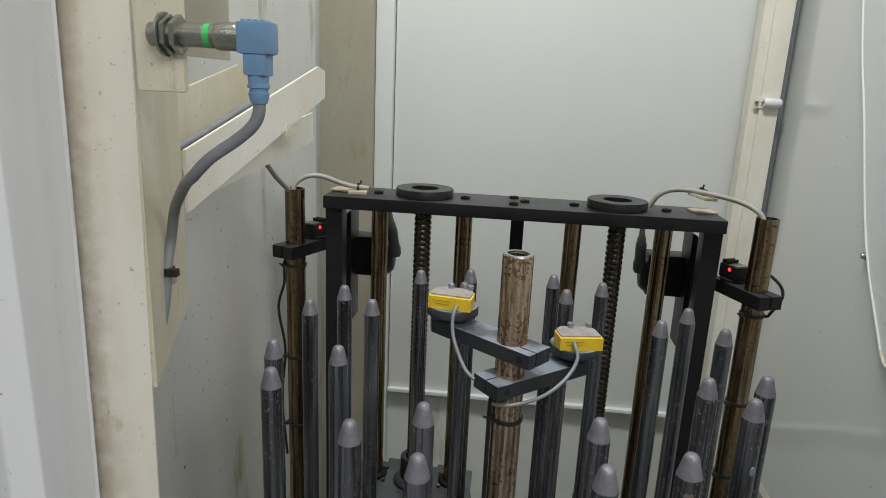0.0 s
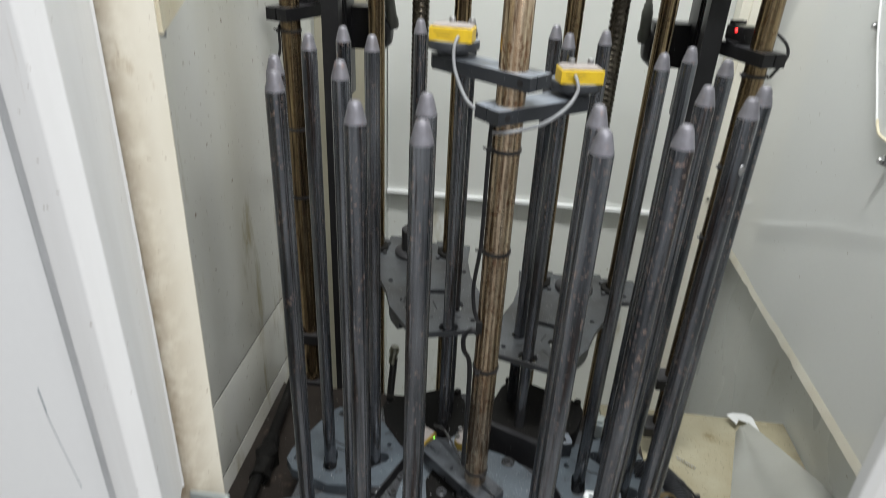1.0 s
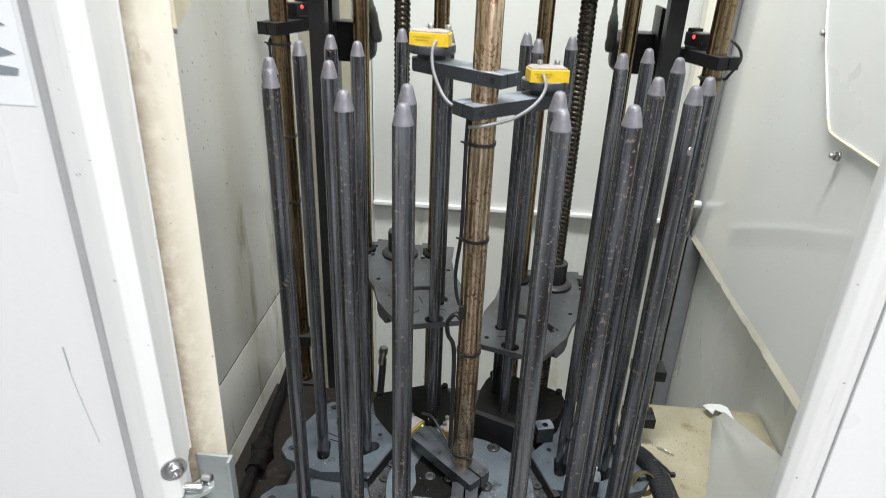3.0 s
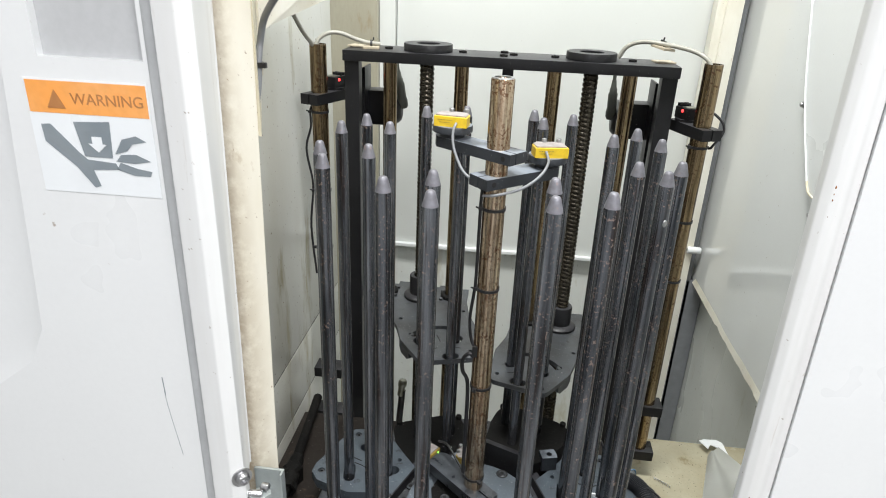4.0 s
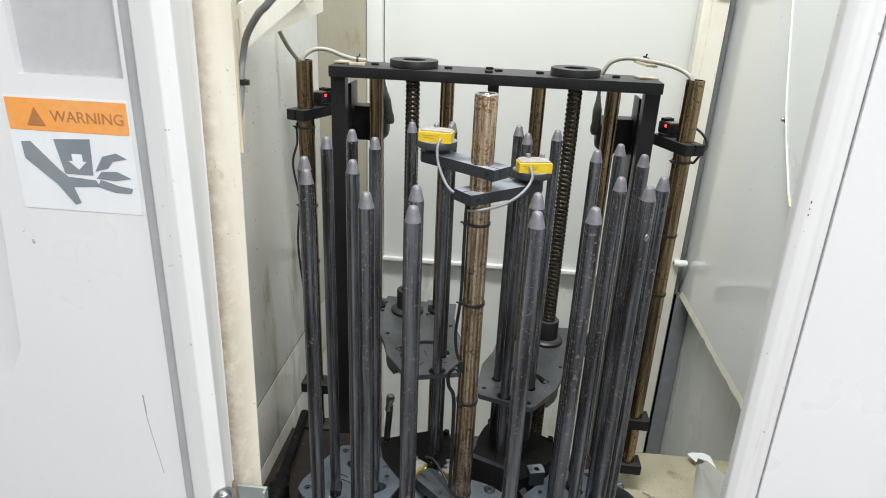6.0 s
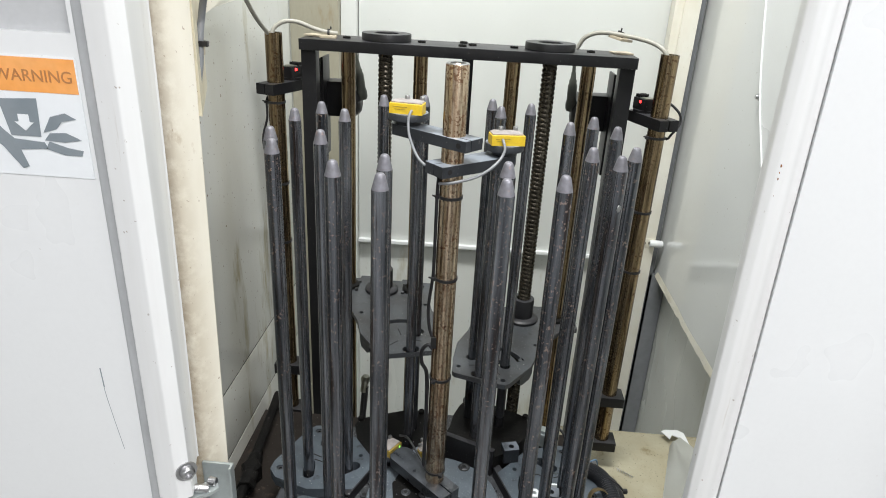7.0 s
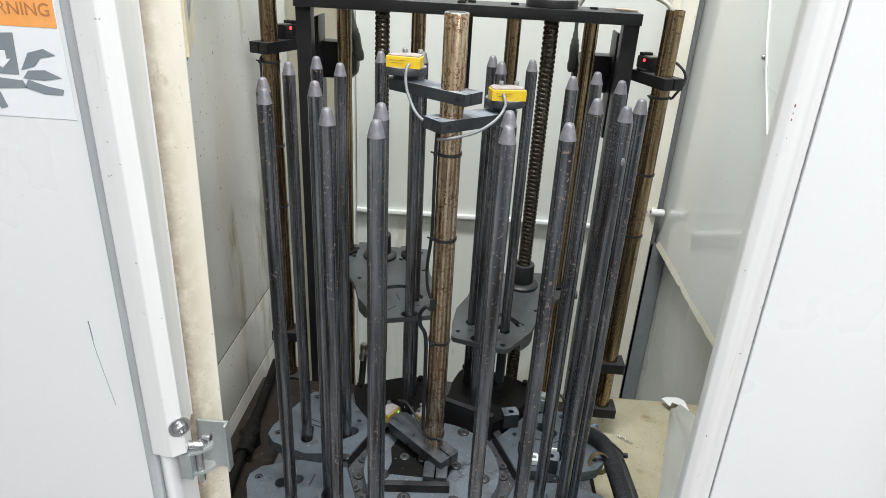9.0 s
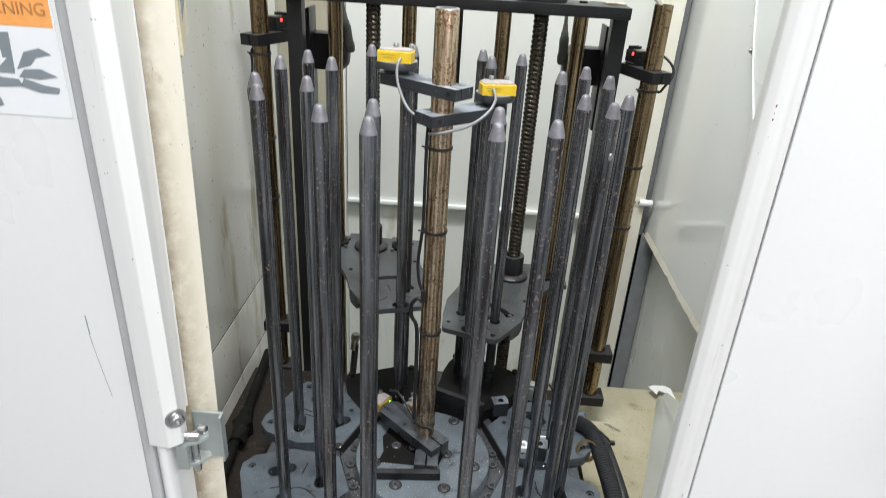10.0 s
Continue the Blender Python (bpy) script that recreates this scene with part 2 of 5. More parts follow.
BROWNINK = material("label_brown_ink", (0.42, 0.18, 0.06), 0.4, 0, (0.55, 0.26, 0.1), 0.6, 30, 100, 0.0)
GLASS = material("dusty_window_pane", (0.52, 0.53, 0.54), 0.2, 0, (0.45, 0.46, 0.47), 0.6, 4, 100, 0.0)
HOLE = material("shadowed_bore", (0.012, 0.012, 0.012), 0.7)
HALL = material("hall_wall_paint", (0.72, 0.73, 0.74), 0.8, 0, None, 0.4, 1.0, 20, 0.0)
HALLFLOOR = material("hall_concrete", (0.3, 0.3, 0.29), 0.7, 0, None, 0.4, 1.0, 20, 0.1)
GREEN = material("green_mark", (0.06, 0.5, 0.12), 0.4)
AGEDPVC = material("yellowed_cable_jacket", (0.36, 0.35, 0.31), 0.45, 0, (0.26, 0.25, 0.21), 0.6, 30, 300, 0.05)
HOSE = material("grey_black_hose", (0.035, 0.037, 0.042), 0.38, 0, (0.06, 0.062, 0.068), 0.6, 40, 300, 0.08)
# grey that carries the shade on the door panel's inward bend
BEND_SHADE = material("grey_bend_shade", (0.48, 0.495, 0.505), 0.5, 0, (0.33, 0.34, 0.35), 0.5, 12, 200, 0.04)
OLDYELLOW = material("grimy_yellow_plastic", (0.38, 0.27, 0.045), 0.45, 0, (0.18, 0.125, 0.035), 0.8, 90, 300, 0.1, (0.06, 0.045, 0.03), 120, 0.58)
BRASS = material("dull_brass", (0.4, 0.31, 0.17), 0.4, 0.85, (0.22, 0.16, 0.08), 0.7, 60, 300, 0.1)
SCREW = material("oily_ball_screw", (0.09, 0.078, 0.06), 0.26, 0.75, (0.03, 0.026, 0.02), 0.8, 60, 260, 0.1)
RUST = material("rust_spot", (0.3, 0.13, 0.05), 0.7, 0, (0.16, 0.07, 0.03), 0.8, 200, 400, 0.2)
GLAND = material("grey_green_gland", (0.075, 0.08, 0.068), 0.4, 0, (0.05, 0.053, 0.045), 0.6, 40, 300, 0.06)
RED_LED = glow("red_led", (1.0, 0.03, 0.03), 4)
GREEN_LED = glow("green_led", (0.3, 1.0, 0.1), 2.0)


# ---- mesh helpers ----
def box(bm, c, s, bevel=0.0, m=None):
    """Axis-aligned box of centre c and size s, with rounded edges, placed by m."""
    t = bmesh.new()
    bmesh.ops.create_cube(t, size=1)
    bmesh.ops.scale(t, vec=s, verts=t.verts)
    if bevel:
        bmesh.ops.bevel(t, geom=t.edges[:], offset=bevel, segments=2, affect="EDGES", profile=0.7)
    bmesh.ops.translate(t, vec=c, verts=t.verts)
    return merge(bm, t, m)


def merge(bm, t, m=None):
    if m is not None:
        bmesh.ops.transform(t, matrix=m, verts=t.verts)
    at = {v: bm.verts.new(v.co) for v in t.verts}
    for f in t.faces:
        g = bm.faces.new([at[v] for v in f.verts])
        g.smooth = f.smooth
    t.free()
    return bm


def lathe(bm, profile, seg=24, m=None, closed=False):
    """Turns (radius, z) pairs round the z axis; ends on the axis close the form."""
    t = bmesh.new()
    rings = []
    for r, z in profile:
        if r < 1e-6:
            rings.append([t.verts.new((0, 0, z))])
        else:
            rings.append([t.verts.new((r * math.cos(2 * math.pi * k / seg), r * math.sin(2 * math.pi * k / seg), z)) for k in range(seg)])
    pairs = list(zip(rings, rings[1:]))
    if closed:
        pairs.append((rings[-1], rings[0]))
    for a, b in pairs:
        for k in range(seg):
            q = (k + 1) % seg
            vs = [a[k % len(a)], a[q % len(a)], b[q % len(b)], b[k % len(b)]]
            vs = [v for i, v in enumerate(vs) if v not in vs[:i]]
            if len(vs) > 2:
                t.faces.new(vs).smooth = True
    return merge(bm, t, m)


def cyl(bm, c, r, h, seg=20, m=None, bevel=0.0):
    """Upright cylinder standing on c."""
    b = bevel
    prof = [(0, 0), (r, 0), (r, h - b), (r - b, h), (0, h)] if b else [(0, 0), (r, 0), (r, h), (0, h)]
    t = bmesh.new()
    lathe(t, prof, seg)
    bmesh.ops.translate(t, vec=c, verts=t.verts)
    return merge(bm, t, m)


def smooth_path(pts, n=6):
    p = [Vector(q) for q in pts]
    p = [p[0] * 2 - p[1]] + p + [p[-1] * 2 - p[-2]]
    out = []
    for i in range(1, len(p) - 2):
        for k in range(n):
            t = k / n
            a, b, c, d = p[i - 1:i + 3]
            out.append(0.5 * ((2 * b) + (c - a) * t + (2 * a - 5 * b + 4 * c - d) * t * t + (3 * b - a - 3 * c + d) * t ** 3))
    return out + [p[-2]]


def sweep(bm, pts, r, seg=10, n=6, ribs=0):
    """Round cable along points; ribs: corrugations in all."""
    path = smooth_path(pts, n)
    rings, up = [], Vector((0.3, 0.2, 1))
    for i, p in enumerate(path):
        d = (path[min(i + 1, len(path) - 1)] - path[max(i - 1, 0)]).normalized()
        s = d.cross(up)
        s = s.normalized() if s.length > 1e-4 else Vector((1, 0, 0))
        u = s.cross(d).normalized()
        up = u
        rr = r * (1 if not ribs else (1.0 if i % 2 else 0.82))
        rings.append([bm.verts.new(p + (s * math.cos(2 * math.pi * k / seg) + u * math.sin(2 * math.pi * k / seg)) * rr) for k in range(seg)])
    for a, b in zip(rings, rings[1:]):
        for k in range(seg):
            bm.faces.new((a[k], a[(k + 1) % seg], b[(k + 1) % seg], b[k])).smooth = not ribs
    bm.faces.new(rings[0][::-1])
    bm.faces.new(rings[-1])
    return bm


def sheet(bm, outline, holes, z0, z1, m=None):
    """Flat plate between z0 and z1 with holes cut through it."""
    t = bmesh.new()
    edges = []
    for loop in [outline, *holes]:
        vs = [t.verts.new((x, y, z1)) for x, y in loop]
        edges += [t.edges.new((a, b)) for a, b in zip(vs, vs[1:] + vs[:1])]
    bmesh.ops.triangle_fill(t, use_beauty=True, use_dissolve=False, edges=edges, normal=(0, 0, 1))
    got = bmesh.ops.extrude_face_region(t, geom=t.faces[:])
    bmesh.ops.translate(t, vec=(0, 0, z0 - z1), verts=[v for v in got["geom"] if isinstance(v, bmesh.types.BMVert)])
    bmesh.ops.recalc_face_normals(t, faces=t.faces)
    return merge(bm, t, m)


def folded(bm, pts, z0, z1, r):
    """Upright bent-sheet profile with flat faces and corners rounded by about r."""
    loop = []
    for k, p in enumerate(pts):
        p, a, b = Vector(p), Vector(pts[k - 1]), Vector(pts[(k + 1) % len(pts)])
        ra, rb = min(r, (a - p).length * 0.4), min(r, (b - p).length * 0.4)
        p0, p1 = p + (a - p).normalized() * ra, p + (b - p).normalized() * rb
        for i in range(5):
            t = i / 4
            loop.append(p0 * (1 - t) ** 2 + p * 2 * t * (1 - t) + p1 * t * t)
    lo = [bm.verts.new((p.x, p.y, z0)) for p in loop]
    hi = [bm.verts.new((p.x, p.y, z1)) for p in loop]
    for k in range(len(loop)):
        q = (k + 1) % len(loop)
        bm.faces.new((lo[k], lo[q], hi[q], hi[k]))
    bm.faces.new(lo[::-1])
    bm.faces.new(hi)
    return bm


def circle(x, y, r, n=16):
    return [(x + r * math.cos(2 * math.pi * k / n), y + r * math.sin(2 * math.pi * k / n)) for k in range(n)]


def slot(x, y, a, length, r, n=7):
    """Long hole round (x, y), turned by a, of that length between its end centres."""
    pts = []
    for side in (0, 1):
        cx, cy = x + math.cos(a) * length * (0.5 - side), y + math.sin(a) * length * (0.5 - side)
        for k in range(n):
            b = a + math.pi * side - math.pi / 2 + math.pi * k / (n - 1)
            pts.append((cx + r * math.cos(b), cy + r * math.sin(b)))
    return pts


def thing(name, label, category, group="", m=None, kind=""):
    ob = tagged(new(name), label, category, group, kind)
    ob.empty_display_size = 0.05
    if m is not None:
        ob.matrix_world = m
    return ob


def part(name, bm, mat, parent, label="", m=None):
    me = bpy.data.meshes.new(name)
    bmesh.ops.recalc_face_normals(bm, faces=bm.faces)
    bm.to_mesh(me)
    bm.free()
    me.set_sharp_from_angle(angle=radians(38))
    me.materials.append(mat)
    ob = new(name, me)
    if parent is not None:
        ob.parent = parent
    if m is not None:
        ob.matrix_basis = m
    if label:
        tagged(ob, label)
    return ob


def share(ob, name, parent, m):
    """Another piece on the same mesh."""
    o = new(name, ob.data)
    o.parent, o.matrix_basis = parent, m
    return o


def structure(name, bm, mat, label, category):
    return tagged(part(name, bm, mat, None), label, category, kind="structure")


def B():
    return bmesh.new()


def socket_bolt(bm, x, y, z, r=0.008, h=0.008):
    """Socket head cap screw, its top closed; a separate dark disc draws the socket."""
    t = bmesh.new()
    lathe(t, [(0, h), (r * 0.55, h), (r * 0.9, h), (r, h * 0.85), (r, 0), (0, 0)], 14)
    bmesh.ops.translate(t, vec=(x, y, z), verts=t.verts)
    return merge(bm, t)


def sunk_bolt(bm, x, y, z, r=0.009):
    """Countersunk screw flush in its plate, with a star socket."""
    t = bmesh.new()
    lathe(t, [(0, 0.0002), (r * 0.45, 0.0002), (r * 0.5, 0.0022), (r * 0.8, 0.0022), (r, 0.0008), (r * 1.1, 0.0015), (r * 1.25, 0.0008), (r * 1.25, -0.002), (0, -0.002)], 14)
    bmesh.ops.translate(t, vec=(x, y, z), verts=t.verts)
    return merge(bm, t)


# ---- setting: hall and cabinet ----
bm = B()
box(bm, (0, -0.5, -1.05), (8, 8, 0.1))
structure("floor", bm, HALLFLOOR, "grey concrete hall floor", "floor")
for nm, c, s in (("wall_hall_north", (0, 3.55, 1.1), (8, 0.1, 4.3)), ("wall_hall_south", (0, -4.55, 1.1), (8, 0.1, 4.3)),
                 ("wall_hall_west", (-4.05, -0.5, 1.1), (0.1, 8, 4.3)), ("wall_hall_east", (4.05, -0.5, 1.1), (0.1, 8, 4.3))):
    bm = B()
    box(bm, c, s)
    structure(nm, bm, HALL, "plain grey hall wall", "wall")
bm = B()
box(bm, (0, -0.5, 3.3), (8.2, 8.2, 0.1))
structure("ceiling", bm, HALL, "plain light grey hall ceiling", "ceiling")

LEDGE = 0.05
# back wall: lower panel, overlapping upper panel, folded lip
bm = B()
box(bm, (0.06, 1.205, 0.45), (1.45, 0.03, 2.9))
structure("wall_back", bm, WALL, "pale grey painted sheet-metal cabinet back", "wall")
bm = B()
box(bm, (0.1285, 1.18, 0.97), (1.003, 0.02, 1.84), 0.003)
structure("wall_back_panel", bm, BACK, "off-white painted upper back panel with specks", "panel")
bm = B()
box(bm, (0.1285, 1.172, LEDGE - 0.004), (1.003, 0.036, 0.012), 0.003)
structure("trim_back_lip", bm, WHITE, "white folded lip along the back panel", "trim")
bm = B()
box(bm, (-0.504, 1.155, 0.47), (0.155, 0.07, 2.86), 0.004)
structure("wall_back_column", bm, BACKCOL, "stained cream sheet-metal corner column, its shade in the base colour", "column")
bm = B()
box(bm, (-0.4005, 1.168, 0.47), (0.051, 0.05, 2.86), 0.006)
structure("trim_back_strip", bm, BACK, "off-white folded strip beside the column", "trim")
bm = B()
for z0, z1 in ((-0.92, -0.0495), (-0.0455, 0.1125), (0.1165, 1.9)):
    box(bm, (-0.467, 0.165, (z0 + z1) / 2), (0.026, 1.03, z1 - z0), 0.0006)
structure("wall_left", bm, SIDE, "dirty white sheet-metal side wall with horizontal seams", "wall")
bm = B()
for z in (-0.0475, 0.1145):
    box(bm, (-0.4615, 0.165, z), (0.0138, 1.028, 0.0032))
structure("trim_seam_backing", bm, DARK, "dark dirty joints between the wall sheets", "trim")
bm = B()
box(bm, (-0.472, 0.69, 0.47), (0.012, 0.016, 2.86), 0.003)
structure("trim_corner_left", bm, GREYPVC, "grey edge strip on the side wall", "trim")
bm = B()
box(bm, (-0.70, 0.7, 0.47), (0.02, 1.0, 2.86), 0.003)
structure("wall_left_rear", bm, WALL, "grey-white sheet-metal wall in the rear recess", "wall")
# right wall: upper sheet ends in a chipped lip, lower sheet set back
bm = B()
sheet_y = [-0.45 + 0.04 * k for k in range(41)]
rows = []
for y in sheet_y:
    # the thin sheet is slightly bowed between its fixings
    d = 0.003 * math.sin((y - 0.2) * 9.0) * math.exp(-((y - 0.62) / 0.35) ** 2)
    rows.append([bm.verts.new((x, y, z)) for x, z in ((0.69 + d, 0.014), (0.69 + d, 1.9), (0.71, 1.9), (0.71, 0.014))])
for a, b in zip(rows, rows[1:]):
    for k in range(4):
        bm.faces.new((a[k], a[(k + 1) % 4], b[(k + 1) % 4], b[k])).smooth = k == 0
bm.faces.new(rows[0])
bm.faces.new(rows[-1][::-1])
structure("wall_right", bm, GLOSSY, "glossy white sheet-metal side wall", "wall")
bm = B()
box(bm, (0.745, 0.35, -0.42), (0.02, 1.6, 1.0))
structure("wall_right_lower", bm, WALL, "grey-white recessed lower side wall", "wall")
rng = random.Random(4)
bm = B()
n = 80
top, edge = [], []
for k in range(n + 1):
    y = -0.35 + 1.45 * k / n
    chip = (rng.random() * 0.0025 if 0.45 < y < 0.85 and rng.random() < 0.6 else 0) + rng.random() * 0.0006
    top.append((bm.verts.new((0.689, y, 0.032)), bm.verts.new((0.679 + chip, y, 0.016 + chip))))
for a, b in zip(top, top[1:]):
    bm.faces.new((a[0], b[0], b[1], a[1]))
bmesh.ops.solidify(bm, geom=bm.faces[:], thickness=0.004)
structure("trim_right_lip", bm, COLUMN, "cream folded lip with chipped paint along the side wall", "trim")
bm = B()
box(bm, (0.6365, 1.125, 0.47), (0.049, 0.05, 2.86), 0.004)
box(bm, (0.6, 1.132, 0.47), (0.025, 0.05, 2.86), 0.003)
structure("trim_corner_right", bm, COLUMN, "cream folded corner strip", "trim")
bm = B()
box(bm, (0.676, 1.145, 0.47), (0.014, 0.03, 2.86), 0.003)
structure("trim_corner_gap", bm, GREYPVC, "grey rubber seal in the corner gap", "trim")
# dark strip in place of the shade in the recess below the lip
bm = B()
box(bm, (0.698, 1.15, -0.46), (0.07, 0.04, 0.94), 0.004)
structure("trim_corner_lower", bm, GREYPVC, "dark grey strip standing in for the shaded lower corner", "trim")
bm = B()
box(bm, (0.06, 0.35, -0.93), (1.45, 1.7, 0.04))
structure("floor_pit", bm, WALL, "grey sheet bottom of the cabinet", "floor")


def corner_hinge(x, z):
    h = thing("hinge", "white painted pin hinge at the cabinet corner", "hinge", "corner hinges", pose(x, 1.092, z))
    b = B()
    lathe(b, [(0, -0.02), (0.011, -0.02), (0.012, -0.016), (0.012, 0.02), (0.01, 0.023), (0, 0.023)], 16, pose(0.006, 0, 0, 0, 90, 0))
    part("pin", b, WHITE, h)
    b = B()
    box(b, (-0.018, 0.0068, 0), (0.034, 0.003, 0.03), 0.001)
    part("leaf", b, COLUMN, h)
    for sx in (-0.03, -0.014):
        b = B()
        cyl(b, (0, 0, 0), 0.0042, 0.004, 10, pose(sx, 0.0045, 0.0, 90, 0, 0))
        part("screw", b, DULL, h)
    return h


corner_hinge(0.632, 0.998)
corner_hinge(0.654, 0.139)

# hanging plastic guard sheet on the side wall
guard = thing("guard_sheet", "frosted white guard sheet screwed to the side wall", "guard")
bm = B()
sheet(bm, [(-0.5, 1.9), (-0.5, 0.5), (0.44, 0.535), (0.475, 0.545), (0.49, 0.57), (0.6, 0.73), (0.7, 0.96), (0.8, 1.2), (1.02, 1.9)][::-1], [], 0, 0.006, Matrix(((0, 0, -1, 0.686), (1, 0, 0, -0.003), (0, 1, 0, 0.016), (0, 0, 0, 1))))
part("sheet", bm, WHITE, guard)
bm = B()
sweep(bm, [(0.678, 0.467, 0.561), (0.678, 0.485, 0.586), (0.678, 0.595, 0.746), (0.678, 0.695, 0.976), (0.678, 0.795, 1.216), (0.678, 0.997, 1.866)], 0.0022, 8, 4)
part("edge_trim", bm, WHITE, guard, "bright white edge trim")
bm = B()
sweep(bm, [(0.6785, 0.474, 0.572), (0.6785, 0.463, 0.559), (0.6785, 0.435, 0.549), (0.6785, 0.3, 0.5445), (0.6785, 0.1, 0.537)], 0.0026, 8, 5)
part("lower_trim", bm, CREAM, guard, "yellowed stained lower edge trim")
bm = B()
lathe(bm, [(0.0045, 0), (0.0115, 0), (0.0115, 0.002), (0.009, 0.0025), (0.009, 0.009), (0.0075, 0.0105), (0.0055, 0.0105), (0.0055, 0.0155), (0.0045, 0.017), (0, 0.017)], 16, pose(0.688, 0.59, 0.72, 0, -90, 0))
bolt = part("bolt", bm, STEEL, guard, "steel bolt with nut")
tagged(share(bolt, "bolt", guard, Matrix.Translation((-0.006, -0.188, -0.203))), "steel bolt with nut")

# ---- front of the cabinet ----
TOP = 2.0
door = thing("cabinet_door", "white sheet-metal cabinet door with small window", "door", kind="structure")
YZ = Matrix(((1, 0, 0, 0), (0, 0, -1, 0), (0, 1, 0, 0), (0, 0, 0, 1)))  # plate drawn in x, z with its face to the front
bm = B()
sheet(bm, [(-1.5, -0.95), (-0.31, -0.95), (-0.31, TOP), (-0.45, TOP), (-0.45, 0.95), (-0.478, 0.59), (-0.50, 0.545), (-0.60, 0.47), (-1.5, 0.44)], [[(-0.418, 0.884), (-0.316, 0.884), (-0.316, 1.2), (-0.418, 1.2)]], 0.40, 0.42, YZ)
part("panel", bm, WHITE, door)
bm = B()
box(bm, (-0.367, -0.408, 1.042), (0.102, 0.006, 0.316), 0)
part("window_pane", bm, GLASS, door, "grey dusty window pane")
bm = B()
low = [(-1.5, 0.44), (-0.60, 0.47), (-0.50, 0.545), (-0.478, 0.59), (-0.45, 0.95), (-0.45, TOP), (-1.5, TOP)]
high = [(-1.5, 0.453), (-0.607, 0.483), (-0.512, 0.553), (-0.491, 0.594), (-0.463, 0.95), (-0.463, TOP), (-1.5, TOP)]
va = [bm.verts.new((x, -0.42, z)) for x, z in low]
vb = [bm.verts.new((x, -0.414, z)) for x, z in high]
bm.faces.new(vb[::-1])
for k in range(7):
    bm.faces.new((va[k], va[k - 1], vb[k - 1], vb[k]))
part("recessed_field", bm, WHITE, door, "recessed white field with a slanted edge")
# folded edge profile of the door
prof = [(-0.2955, -0.375), (-0.2955, -0.431), (-0.2945, -0.4335), (-0.2713, -0.4365), (-0.2592, -0.4265), (-0.2782, -0.364), (-0.2765, -0.3615), (-0.2795, -0.3605), (-0.286, -0.368)]
bm = B()
folded(bm, prof, 0.381, TOP, 0.0016)
for v in bm.verts:
    v.co.x += (0.0126 if v.co.y > -0.4 else -0.004) * (v.co.z - 0.6) * min(1, max(0, (v.co.x + 0.2955) / 0.015))
part("edge_profile", bm, EDGE, door, "white folded edge profile with grey inner face")
bm = B()
folded(bm, [(-0.298, -0.378), (-0.298, -0.416), (-0.29, -0.425), (-0.283, -0.4235), (-0.2785, -0.413), (-0.2815, -0.368), (-0.286, -0.368)], -0.95, 0.38, 0.004)
part("lower_profile", bm, WHITE, door, "white lower edge profile")
# strip whose grey colour draws the shaded bend of the panel edge
bm = B()
folded(bm, [(-0.3125, -0.405), (-0.3125, -0.4202), (-0.308, -0.4222), (-0.299, -0.4222), (-0.297, -0.405)], -0.95, TOP, 0.003)
part("seal", bm, BEND_SHADE, door, "grey strip for the shaded bend of the door panel")
bm = B()
lathe(bm, [(0.0135, 0), (0.0135, 0.0025), (0.0095, 0.0025), (0.009, 0.008), (0.007, 0.0105), (0.0045, 0.011), (0.004, 0.006), (0, 0.006)], 18, pose(-0.2614, -0.4287, 0.4195, 90, 0, 42) @ Matrix.Scale(0.88, 4))
part("bolt", bm, STEEL, door, "stainless button-head bolt with washer")

bm = B()
sheet(bm, [(-0.45, -0.354), (-0.266, -0.354), (-0.261, -0.352), (-0.2468, -0.335), (-0.2452, -0.3335), (-0.2455, -0.3315), (-0.249, -0.331), (-0.264, -0.347), (-0.45, -0.347)], [], -0.95, TOP)
for v in bm.verts:
    v.co.x += (0.0158 * (v.co.z - 0.6) - 0.007) * (v.co.x > -0.3)
structure("column_front", bm, FRONTCOL, "cream painted front column with brown stains", "column")

latch = thing("door_latch", "zinc-plated latch bracket with locking pin", "latch")
bm = B()
box(bm, (-0.260, -0.3565, 0.332), (0.037, 0.004, 0.072), 0.001)
box(bm, (-0.2405, -0.3605, 0.332), (0.003, 0.0125, 0.072), 0.001)
part("strike_plate", bm, ZINC, latch)
bm = B()
box(bm, (-0.2625, -0.4245, 0.3575), (0.013, 0.0035, 0.036), 0.001)
for z in (0.3715, 0.3405):
    sheet(bm, [(-0.2685, -0.4225), (-0.2565, -0.4225), (-0.245, -0.4155), (-0.2375, -0.4055), (-0.241, -0.3985), (-0.256, -0.398), (-0.2685, -0.415)], [], z, z + 0.0038)
box(bm, (-0.2572, -0.4125, 0.3575), (0.003, 0.02, 0.029), 0.0008)
part("fork", bm, ZINC, latch)
bm = B()
lathe(bm, [(0, -0.03), (0.0036, -0.03), (0.0042, -0.028), (0.0042, 0.017), (0, 0.017)], 14, pose(-0.2515, -0.4135, 0.358))
part("pin", bm, STEEL, latch)
bm = B()
lathe(bm, [(0, 0), (0.0042, 0), (0.005, 0.001), (0.005, 0.0155), (0.0042, 0.017), (0, 0.017)], 16, pose(-0.2625, -0.4145, 0.3805, 0, 92, 8))
part("pin_handle", bm, STEEL, latch)
bm = B()
lathe(bm, [(0, 0), (0.0045, 0), (0.0055, 0.001), (0.0055, 0.009), (0.0045, 0.01), (0, 0.01)], 12, pose(-0.252, -0.3995, 0.379, 0, 92, -4))
part("end_stop", bm, STEEL, latch)

